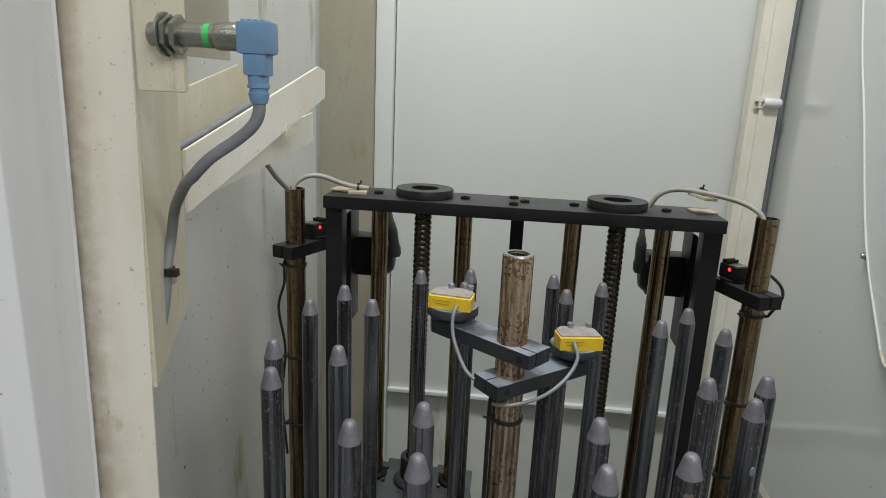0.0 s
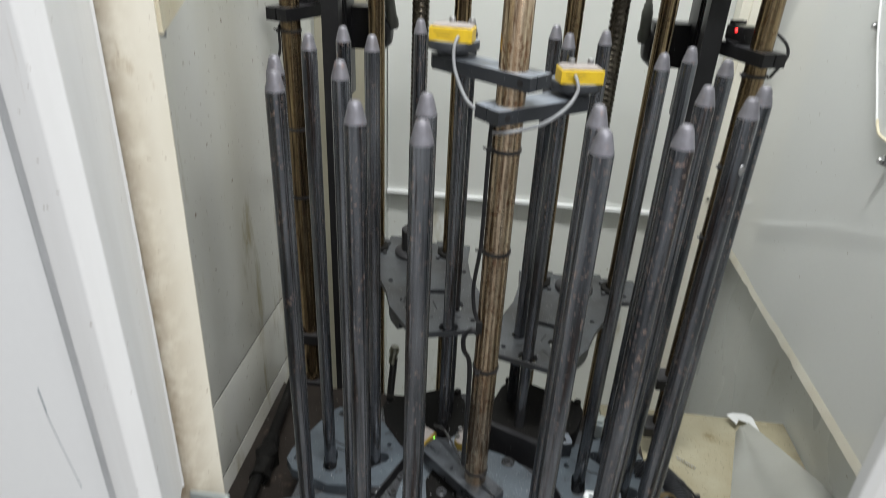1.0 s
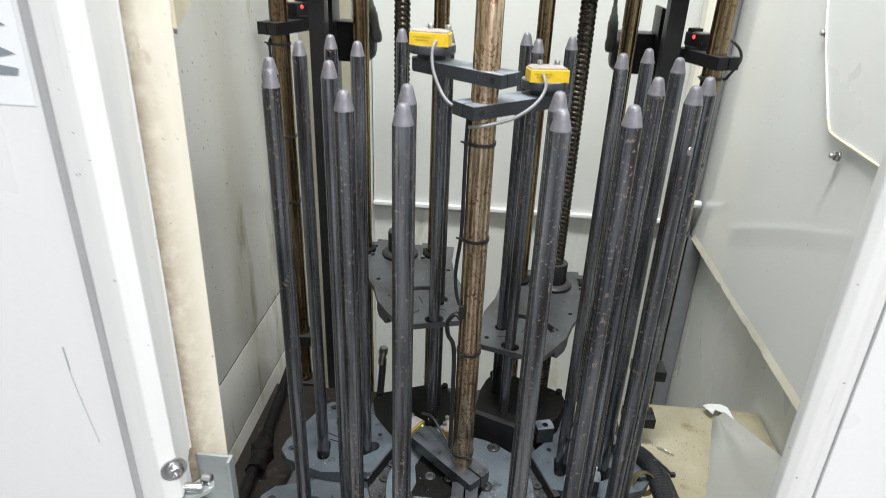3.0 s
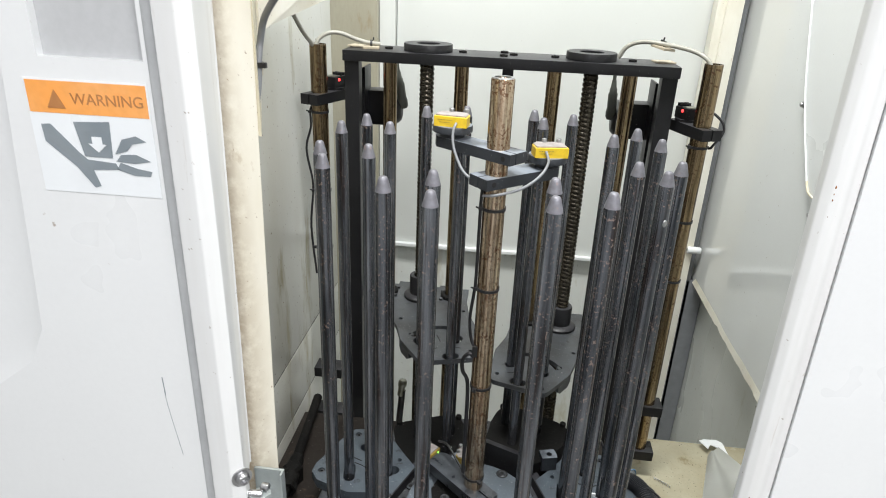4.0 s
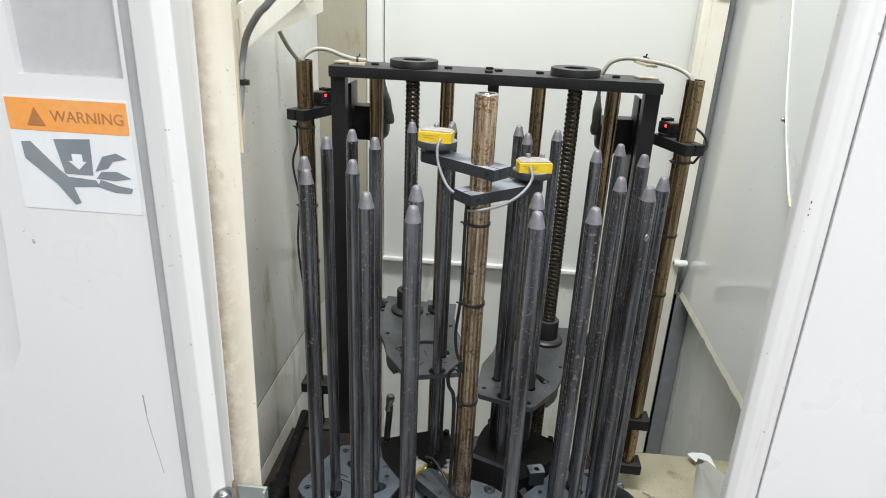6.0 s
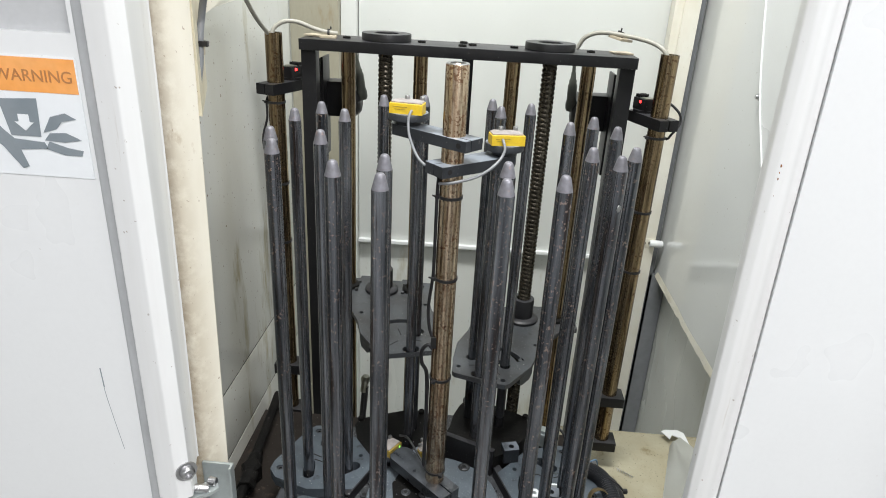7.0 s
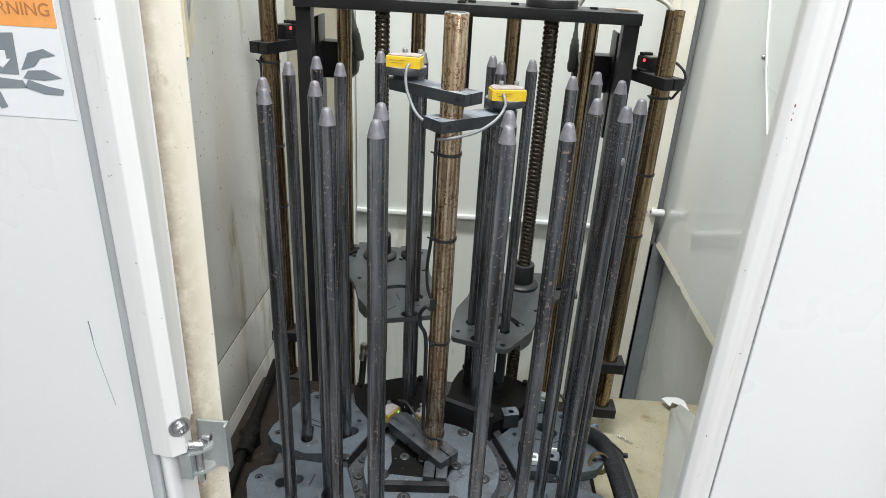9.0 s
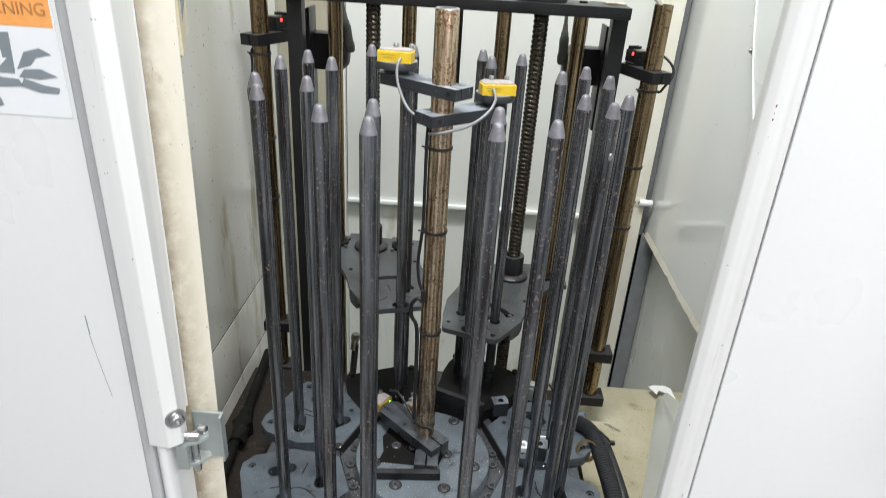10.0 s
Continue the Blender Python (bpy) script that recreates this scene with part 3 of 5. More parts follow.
front_r = thing("front_panel", "white front panel with a grimy beaded edge", "panel", kind="structure")
bm = B()
folded(bm, [(0.3563, -0.357), (1.655, -0.357), (1.655, -0.343), (0.3563, -0.343)], -0.95, TOP, 0.0006)
for v in bm.verts:
    v.co.x -= 0.012 * (v.co.z - 0.6)
part("panel", bm, WHITE, front_r, "smooth white panel")
bm = B()
folded(bm, [(0.3195, -0.345), (0.3205, -0.3545), (0.329, -0.3588), (0.337, -0.3585), (0.3425, -0.3568), (0.3468, -0.3575), (0.351, -0.3568), (0.356, -0.3535), (0.356, -0.343), (0.3195, -0.343)], -0.95, TOP, 0.002)
for v in bm.verts:
    v.co.x -= 0.012 * (v.co.z - 0.6)
part("edge_bead", bm, EDGE, front_r, "grimy white edge bead with shallow grooves")
bm = B()
for z, w in ((0.795, 0.0022), (0.788, 0.0013), (0.782, 0.0017), (0.765, 0.0008), (0.41, 0.0014)):
    lathe(bm, [(0, 0), (w * 0.6, 0), (w * 0.3, 0.0004), (0, 0.0004)], 7, Matrix.Translation((0.331 - 0.012 * (z - 0.6), -0.3588, z)) @ pose(0, 0, 0, 90, 0, -25) @ Matrix.Diagonal((0.7, 1.3, 1, 1)))
part("rust_mark", bm, RUST, front_r, "brown rust marks")

bm = B()
lathe(bm, [(0, 0.006), (0.006, 0.006), (0.0075, 0.007), (0.009, 0.0055), (0.0095, 0.0025), (0.014, 0.0025), (0.0145, 0.0015), (0.0145, 0)], 20, pose(-0.542, -0.4135, 0.704, 90, 0, 0))
part("bolt", bm, ZINC, door, "stainless button-head bolt with washer")

# warning label on the door
label = thing("warning_label", "orange and white warning sticker on the door", "label", m=pose(-0.0055, 0, -0.001))
bm = B()
box(bm, (-0.3705, -0.4206, 0.8105), (0.121, 0.0008, 0.11), 0)
part("backing", bm, PAPER, label)
bm = B()
box(bm, (-0.3705, -0.4211, 0.8485), (0.118, 0.0008, 0.03), 0)
part("header", bm, ORANGE, label, "orange header strip")


def print_shape(pts, mat, name, y=-0.4212):
    b = B()
    sheet(b, pts, [], -y, -y + 0.0006, YZ)
    return part(name, b, mat, label)


print_shape([(-0.4105, 0.8385), (-0.3925, 0.8385), (-0.4015, 0.8555)], BROWNINK, "triangle", -0.4217)
text = bpy.data.curves.new("header_text", "FONT")
text.body, text.size, text.extrude = "WARNING", 0.0148, 0.0002
tob = new("header_text", text)
bpy.context.view_layer.update()
tme = bpy.data.meshes.new_from_object(tob.evaluated_get(bpy.context.evaluated_depsgraph_get()))
bpy.data.objects.remove(tob)
tme.materials.clear()
tme.materials.append(BROWNINK)
tob = new("header_text", tme)
tob.parent = label
tob.matrix_basis = pose(-0.3865, -0.4218, 0.843, 90, 0, 0)
print_shape([(-0.388, 0.826), (-0.352, 0.828), (-0.354, 0.793), (-0.382, 0.793)], INK, "press_block")
print_shape([(-0.372, 0.813), (-0.362, 0.813), (-0.362, 0.806), (-0.358, 0.806), (-0.367, 0.798), (-0.376, 0.806), (-0.372, 0.806)], PAPER, "arrow", -0.4217)
print_shape([(-0.421, 0.822), (-0.412, 0.823), (-0.388, 0.797), (-0.38, 0.79), (-0.352, 0.788), (-0.349, 0.782), (-0.376, 0.78), (-0.371, 0.764), (-0.377, 0.762), (-0.392, 0.782), (-0.42, 0.806)], INK, "wedge")
print_shape([(-0.351, 0.797), (-0.342, 0.812), (-0.328, 0.816), (-0.318, 0.811), (-0.332, 0.808), (-0.338, 0.801)], INK, "upper_bar")
print_shape([(-0.351, 0.79), (-0.345, 0.797), (-0.33, 0.798), (-0.316, 0.792), (-0.332, 0.789)], INK, "middle_bar")
print_shape([(-0.351, 0.782), (-0.347, 0.789), (-0.33, 0.784), (-0.316, 0.782), (-0.318, 0.777), (-0.334, 0.777)], INK, "lower_bar")
# scratches on the door
scr = thing("door_scratch", "thin dark scratch marks on the white door", "scratch")
bm = B()
sweep(bm, [(-0.346, -0.42, 0.54), (-0.3455, -0.42, 0.515), (-0.342, -0.42, 0.485), (-0.335, -0.42, 0.435)], 0.0003, 5, 3)
sweep(bm, [(-0.3462, -0.42, 0.542), (-0.3457, -0.42, 0.531), (-0.3452, -0.42, 0.518)], 0.0006, 5, 3)
part("mark", bm, INK, scr)

# ---- bottom of the machine ----
bm = B()
box(bm, (-0.13, 0.0, -0.105), (0.94, 0.68, 0.02), 0.003)
structure("floor_machine_bed", bm, OILY, "oily brown machine bed with chips", "floor")
bm = B()
box(bm, (0.51, 0.08, -0.19), (0.44, 0.82, 0.014), 0.004)
structure("floor_tray", bm, TRAY, "oil-stained cream drip tray", "tray")
torn = thing("torn_sheet", "torn white plastic sheet lying in the tray", "sheet")
bm = B()
grid = []
for i in range(25):
    row = []
    for j in range(25):
        u, v = i / 24, j / 24
        lx, ly = 0.39 + 0.214 * v, -0.2 + 0.64 * v
        k = max(0, v - 0.6) / 0.4
        rx, ry = 0.735 - 0.11 * k, -0.2 + 0.75 * min(v, 0.6) + 0.19 * k
        x, y = lx + (rx - lx) * u, ly + (ry - ly) * u
        z = -0.178 + 0.01 * (1 - (1 - min(1, u * 4)) ** 2) + 0.035 * u * u * (1 - 0.6 * v) + 0.005 * math.sin(5 * v + 3 * u) + 0.006 * math.exp(-((u - 0.5 + 0.2 * v) / 0.16) ** 2)
        row.append(bm.verts.new((x, y, z)))
    grid.append(row)
for i in range(24):
    for j in range(24):
        bm.faces.new((grid[i][j], grid[i + 1][j], grid[i + 1][j + 1], grid[i][j + 1])).smooth = True
bmesh.ops.solidify(bm, geom=bm.faces[:], thickness=0.003)
part("body", bm, PLASTIC, torn)
bm = B()
sheet(bm, [(0.586, 0.474), (0.6, 0.482), (0.632, 0.484), (0.646, 0.474), (0.65, 0.415), (0.643, 0.41), (0.63, 0.452), (0.612, 0.462), (0.602, 0.444)], [], -0.163, -0.161, pose(0, 0, 0, 0, 0, 0))
part("torn_edge", bm, WHITE, torn, "bright torn edge standing up")
bm = B()
sweep(bm, [(-0.425, 0.36, -0.06), (-0.42, 0.28, -0.065), (-0.40, 0.0, -0.07), (-0.385, -0.2, -0.07)], 0.011, 10, 4)
tagged(part("bed_pipe", bm, DARK, None), "dark oily pipe along the machine bed", "pipe")
fit_ = thing("pipe_fitting", "black oily pipe fitting on the machine bed", "fitting", m=pose(-0.405, 0.1, -0.07, 0, 0, 6))
bm = B()
lathe(bm, [(0, -0.03), (0.022, -0.03), (0.022, 0.012), (0.016, 0.018), (0, 0.018)], 6)
lathe(bm, [(0, -0.045), (0.014, -0.045), (0.017, -0.03), (0.017, 0.03), (0.014, 0.045), (0, 0.045)], 14, pose(0, 0, 0, 90, 0, 0))
part("body", bm, DARK, fit_)
bm = B()
lathe(bm, [(0.0142, -0.008), (0.02, -0.008), (0.02, 0.008), (0.0142, 0.008)], 6, pose(0, -0.05, 0, 90, 0, 0), closed=True)
part("nut", bm, DARK, fit_)
stub = thing("hose_stub", "thin black hose with a dull tan end cap", "hose")
bm = B()
sweep(bm, [(-0.222, 0.473, -0.095), (-0.224, 0.47, -0.13), (-0.228, 0.46, -0.2), (-0.23, 0.45, -0.335)], 0.009, 10, 4)
part("tube", bm, RUBBER, stub)
bm = B()
lathe(bm, [(0.009, -0.035), (0.0095, -0.01), (0.012, -0.005), (0.012, 0.006), (0.009, 0.012), (0, 0.013)], 14, pose(-0.222, 0.474, -0.075, -8, 8, 0))
part("end_cap", bm, DULL, stub, "dull tan end cap")

# ---- turntable ----
CX, CY, RING, TRI = 0.0, -0.0215, 0.242, 0.042
table = thing("turntable", "grey-blue steel indexing turntable", "turntable", m=pose(CX, CY, 0))
bm = B()
lathe(bm, [(0, -0.095), (0.22, -0.095), (0.24, -0.06), (0.31, -0.055), (0.313, -0.05), (0.313, -0.027), (0.31, -0.024), (0, -0.024)], 64)
part("base_disc", bm, BASE, table, "dark oily base disc, gap shade in its colour")
bm = B()
lathe(bm, [(0.12, -0.05), (0.1635, -0.05), (0.1635, -0.034), (0.1625, -0.032), (0.12, -0.032)], 64, closed=True)
part("bolt_ring", bm, BASE, table, "dark bolt ring with chips")
bm = B()
lathe(bm, [(0, -0.04), (0.131, -0.04), (0.131, 0.001), (0.1295, 0.003), (0, 0.003)], 72)
part("centre_disc", bm, DISC, table, "grey-blue centre disc speckled with chips")
# flat black ring draws the shade of the countersink
bm = B()
lathe(bm, [(0.0085, 0), (0.0122, 0), (0.0122, 0.0003), (0.0085, 0.0003)], 20, closed=True)
recess = part("screw_recess", bm, HOLE, table, "", pose(-0.044, -0.082, 0.003))
bm = B()
sunk_bolt(bm, 0, 0, 0, 0.0075)
first = None
for x, y in ((-0.044, -0.082), (0.046, -0.08), (0.045, 0.008), (0.057, 0.105), (-0.055, 0.02), (-0.02, 0.018), (-0.09, -0.03), (0.1, -0.02), (-0.06, 0.1)):
    if first is None:
        first = part("disc_screw", bm, BOLT, table, m=pose(x, y, 0.003))
        # flat black hexagon draws the shade inside the socket
        hexa = B()
        lathe(hexa, [(0.0042, 0.0025), (0, 0.0025)], 6)
        socket = part("hex_socket", hexa, HOLE, first)
    else:
        share(recess, "screw_recess", table, pose(x, y, 0.003))
        share(socket, "hex_socket", share(first, "disc_screw", table, pose(x, y, 0.003, 0, 0, 20 * len(table.children))), Matrix())
bm = B()
socket_bolt(bm, 0, 0, 0, 0.0092, 0.011)
first = None
for k in range(8):
    for rr, da in ((0.1405, 6.0 + 3 * (k % 2)), (0.147, 18.0), (0.1425, 33.0 - 4 * (k % 3))):
        a = radians(45 * k + da)
        m = pose(rr * math.cos(a), rr * math.sin(a), -0.032, 0, 0, 17 * k + da)
        if first is None:
            first = part("ring_bolt", bm, BOLT, table, "black socket head bolt", m)
            # socket shade again as a flat black hexagon
            hexa = B()
            lathe(hexa, [(0.0048, 0.0112), (0, 0.0112)], 6)
            socket = part("hex_socket", hexa, HOLE, first)
        else:
            rb = tagged(share(first, "ring_bolt", table, m), "black socket head bolt")
            share(socket, "hex_socket", rb, Matrix())
def station():
    st = thing("station_plate", "grey-blue station plate with slots and engraved lines", "plate", "turntable stations")
    outline = [(0.1565, 0.045), (0.1565, -0.045)] + [(0.19, -0.062), (0.235, -0.088), (0.31, -0.092), (0.334, -0.078), (0.341, -0.055), (0.341, 0.055), (0.334, 0.078), (0.31, 0.092), (0.235, 0.088), (0.19, 0.062)]
    holes = []
    for b in (180, 60, -60):
        a = radians(b)
        holes.append(slot(RING + (TRI + 0.004) * math.cos(a), (TRI + 0.004) * math.sin(a), a + radians(62), 0.03, 0.0118))
    holes += [circle(0.318, 0.066, 0.0075, 14), circle(0.318, -0.066, 0.0075, 14), circle(0.195, 0.045, 0.005, 12), circle(0.195, -0.045, 0.005, 12)]
    b = B()
    sheet(b, outline, holes, -0.022, 0)
    part("plate", b, PLATE, st)
    # the plate's inner side face lies in shade, drawn as a black strip
    b = B()
    box(b, (0.1595, 0, -0.0255), (0.012, 0.124, 0.05), 0.0015)
    box(b, (0.1715, 0.045, -0.02), (0.01, 0.05, 0.03), 0.0015, pose(0, 0, 0, 0, 0, 4))
    part("inner_bar", b, BLACK, st, "black strip standing in for the shaded inner side")
    for x, y in ((0.318, 0.066), (0.318, -0.066)):
        b = B()
        lathe(b, [(0, -0.006), (0.003, -0.006), (0.0034, -0.002), (0.006, -0.002), (0.0062, -0.012), (0, -0.012)], 12, pose(x, y, 0))
        part("sunk_screw", b, BOLT, st)
    for k, ang in enumerate((0, 120, 240)):
        b = B()
        d = radians(ang)
        box(b, (0.024, 0, 0.0003), (0.03, 0.0022, 0.0006), 0, pose(RING + 0.012 * math.cos(d), 0.012 * math.sin(d), 0, 0, 0, ang))
        part("engraved_line", b, HOLE, st)
    b = B()
    sweep(b, [(RING - 0.02, 0.03, 0.0004), (RING + 0.0, 0.012, 0.0004), (RING + 0.03, 0.012, 0.0004)], 0.0011, 5, 2)
    part("engraved_angle", b, HOLE, st)
    return st


plate_one = station()
plate_one.matrix_world = pose(CX, CY, 0, 0, 0, 22.5)
for k in (3, 4, 5, 6, 7):
    copy_thing(plate_one, pose(CX, CY, 0, 0, 0, 22.5 + 45 * k))
# the two rear stations lie bare: their plates are lifted off by the portal
for side, up in ((-1, -0.022), (1, 0.022)):
    rear = thing("rear_station", "black oily station casting under the lift plate", "casting", "rear stations")
    bm = B()
    sheet(bm, [(side * x, y) for x, y in ((0.006, 0.148), (0.02, 0.19), (0.026, 0.232), (0.038, 0.268), (0.054, 0.292), (0.075, 0.296), (0.12, 0.278), (0.178, 0.252), (0.196, 0.238), (0.2, 0.22), (0.185, 0.17), (0.15, 0.122), (0.117, 0.1))], [], -0.05, up - 0.001)
    part("casting", bm, DARK, rear)
    # same black strip for the shaded inner side
    bm = B()
    box(bm, (0, 0, -0.003 if side > 0 else -0.026), (0.122, 0.012, 0.085 if side > 0 else 0.05), 0.0015, pose(side * 0.0599, 0.1231, 0, 0, 0, -22.5 * side))
    part("inner_bar", bm, BLACK, rear, "black strip standing in for the shaded inner side")
    for x, y in ((0.19, 0.242), (0.052, 0.286)):
        bm = B()
        socket_bolt(bm, side * x, y, up - 0.002, 0.007, 0.008)
        part("casting_bolt", bm, DARK, rear)

for k in (0, 2, 3, 5, 6):
    a = 45 * k + 18
    bm = B()
    sheet(bm, [(-0.011, -0.02), (0.012, -0.024), (0.012, 0.018), (0.004, 0.024), (-0.011, 0.014)], [], -0.032, -0.026, pose(0.1465 * math.cos(radians(a)), 0.1465 * math.sin(radians(a)), 0, 0, 0, a))
    part("bolt_plate", bm, CLAMP, table, "dusty black bolt plate")

# ---- stacking poles ----
pole = thing("stacking_pole", "dark steel stacking pole with rust flecks and bare conical tip", "pole", "stacking poles")
bm = B()
lathe(bm, [(0, -0.024), (0.0102, -0.024), (0.0102, 0.7185), (0.0100, 0.7195), (0, 0.7195)], 24)
part("shaft", bm, POLE, pole)
bm = B()
lathe(bm, [(0, 0.7195), (0.0101, 0.7195), (0.0099, 0.7203), (0.0066, 0.7335), (0.0058, 0.7362), (0.0042, 0.7382), (0.002, 0.739), (0, 0.7392)], 24)
part("tip", bm, POLE_TIP, pole, "bare grey steel cone")
rng = random.Random(7)
# the poles sit at their own settings in the slots, station by station
POLE_SPOTS = (
    ((0.1829, 0.0633), (0.2301, 0.1204), (0.2567, 0.0508)),
    ((0.0743, 0.1636), (0.0585, 0.2312), (0.1285, 0.2091)),
    ((-0.0705, 0.1605), (-0.1395, 0.2038), (-0.0667, 0.2282)),
    ((-0.1814, 0.0547), (-0.2589, 0.0382), (-0.2305, 0.105)),
    ((-0.1833, -0.0979), (-0.2317, -0.1637), (-0.2552, -0.0972)),
    ((-0.0756, -0.204), (-0.0678, -0.2851), (-0.1323, -0.2458)),
    ((0.0782, -0.2019), (0.1446, -0.244), (0.0754, -0.2745)),
    ((0.1973, -0.0974), (0.2597, -0.0806), (0.229, -0.1363)),
)
poles = []
for spots in POLE_SPOTS:
    for x, y in spots:
        m = pose(x, y, 0, rng.uniform(-0.06, 0.06), rng.uniform(-0.06, 0.06), rng.uniform(0, 360))
        if not poles:
            pole.matrix_world = m
            poles.append(pole)
        else:
            poles.append(copy_thing(pole, m))


# ---- sensor mast in the middle ----
def cable_tie(parent, r, z, tail, x=0, y=0):
    b = B()
    lathe(b, [(r + 0.0002, -0.0025), (r + 0.0018, -0.0025), (r + 0.0018, 0.0025), (r + 0.0002, 0.0025)], 24, pose(x, y, z), closed=True)
    box(b, (x + (r + 0.004) * math.cos(tail), y + (r + 0.004) * math.sin(tail), z), (0.007, 0.007, 0.006), 0.001)
    sweep(b, [(x + (r + 0.005) * math.cos(tail), y + (r + 0.005) * math.sin(tail), z), (x + (r + 0.012) * math.cos(tail), y + (r + 0.012) * math.sin(tail), z + 0.003)], 0.0016, 6, 2)
    return part("cable_tie", b, RUBBER, parent, "black nylon cable tie")


def block_clamp(parent, direction, z, h, back, w, arm_length, slit, face, tag):
    """Slit clamp block round the tube with an arm to one side and a sunk screw in its face."""
    b = B()
    m = pose(0, 0, z, 0, 0, direction)
    sheet(b, [(-back, -w), (arm_length, -w), (arm_length + 0.012, -w + 0.01), (arm_length + 0.012, w - 0.01), (arm_length, w), (-back, w), (-back, slit + 0.001), (-0.017, slit + 0.001), (-0.017, slit - 0.001), (-back, slit - 0.001)], [], -h / 2, h / 2, m)
    bmesh.ops.bevel(b, geom=[e for e in b.edges if e.calc_face_angle(0) > 1.2 and abs(e.verts[0].co.z - e.verts[1].co.z) < 0.001], offset=0.0006, segments=1, affect="EDGES")
    ob = part("clamp_arm", b, CLAMP, parent, tag)
    b = B()
    lathe(b, [(0.0024, 0), (0.0042, 0), (0.0042, 0.0006), (0.0024, 0.0006)], 14, m @ pose(-back + 0.014, face * w, 0, -90 * face, 0, 0), closed=True)
    lathe(b, [(0, 0.0002), (0.0025, 0.0002), (0.0025, 0.0004), (0, 0.0004)], 14, m @ pose(-back + 0.014, face * w, 0, -90 * face, 0, 0))
    part("clamp_screw", b, HOLE, ob, "dark sunk clamp screw")
    return ob


mast = thing("sensor_mast", "rusty chromed tube mast with clamped sensor arms", "mast")
bm = B()
lathe(bm, [(0.0125, 0.79), (0.0125, 0.8255), (0.0145, 0.8275), (0.0170, 0.8275), (0.018, 0.8255), (0.018, 0.03), (0, 0.03)], 32)
part("tube", bm, TUBE, mast)
bm = B()
lathe(bm, [(0.0126, 0.824), (0.0128, 0.8284), (0.0168, 0.8284), (0.0178, 0.8268)], 32)
part("rim", bm, STEEL, mast, "bright machined tube rim")
block_clamp(mast, 143, 0.712, 0.0175, 0.0405, 0.0205, 0.113, 0.007, 1, "dusty black clamp arm")
block_clamp(mast, 41, 0.67, 0.018, 0.036, 0.0225, 0.113, 0.0, -1, "dusty black clamp arm")
for z, tail in ((0.622, 200), (0.478, 200), (0.28, 240), (0.069, 300)):
    cable_tie(mast, 0.018, z, radians(tail))
bm = B()
sweep(bm, [(-0.02, -0.006, 0.655), (-0.021, -0.006, 0.62), (-0.021, -0.005, 0.50), (-0.0225, -0.006, 0.47), (-0.027, -0.004, 0.42), (-0.024, -0.006, 0.385), (-0.018, -0.01, 0.368)], 0.0028, 8, 5)
part("cable", bm, RUBBER, mast, "black cable along the tube")
bm = B()
sweep(bm, [(-0.016, -0.012, 0.345), (-0.024, -0.012, 0.352), (-0.035, -0.008, 0.335), (-0.034, -0.006, 0.31), (-0.024, -0.006, 0.285), (-0.022, -0.006, 0.2), (-0.022, -0.006, 0.08)], 0.0036, 8, 5)
part("cable", bm, RUBBER, mast, "black cable along the tube")
bm = B()
box(bm, (-0.0135, -0.012, 0.357), (0.011, 0.006, 0.022), 0.001)
part("cable_slot", bm, HOLE, mast, "dark cable opening cut in the tube")
# foot bracket of the mast
bm = B()
sheet(bm, [(-0.1, -0.0235), (0.046, -0.024), (0.048, -0.022), (0.048, 0.0), (0.018, 0.0), (0.018, 0.003), (0.048, 0.003), (0.048, 0.022), (0.046, 0.024), (-0.1, 0.0235), (-0.112, 0.015), (-0.112, -0.015)], [], 0.024, 0.046, pose(-0.002, -0.006, 0, 0, 0, -42))
foot = part("foot_arm", bm, OILCLAMP, mast, "oily black foot clamp arm with a slit end")
bm = B()
cyl(bm, (0, 0, 0), 0.0042, 0.004, 10, pose(0.014, -0.046, 0.035, 90, 0, -42))
part("clamp_screw", bm, DARK, foot)
bm = B()
box(bm, (-0.003, -0.0555, 0.0165), (0.021, 0.04, 0.027), 0.0015)
box(bm, (0.0205, -0.0555, 0.0165), (0.021, 0.04, 0.027), 0.0015)
part("foot_block", bm, OILCLAMP, mast)
bm = B()
box(bm, (0, 0, 0), (0.122, 0.012, 0.018), 0.0015, pose(-0.024, -0.084, 0.012, 0, 0, 5))
part("foot_bar", bm, BLACK, mast)
# black sheet for both the oil and the foot's shade on the disc
bm = B()
sheet(bm, [(-0.085, -0.05), (0.03, -0.052), (0.04, -0.02), (0.02, 0.03), (-0.03, 0.055), (-0.07, 0.06), (-0.085, 0.02), (-0.078, -0.02)], [], 0.003, 0.0034)
part("oil_film", bm, DARK, mast, "black oil film, with the foot's shade in its colour")


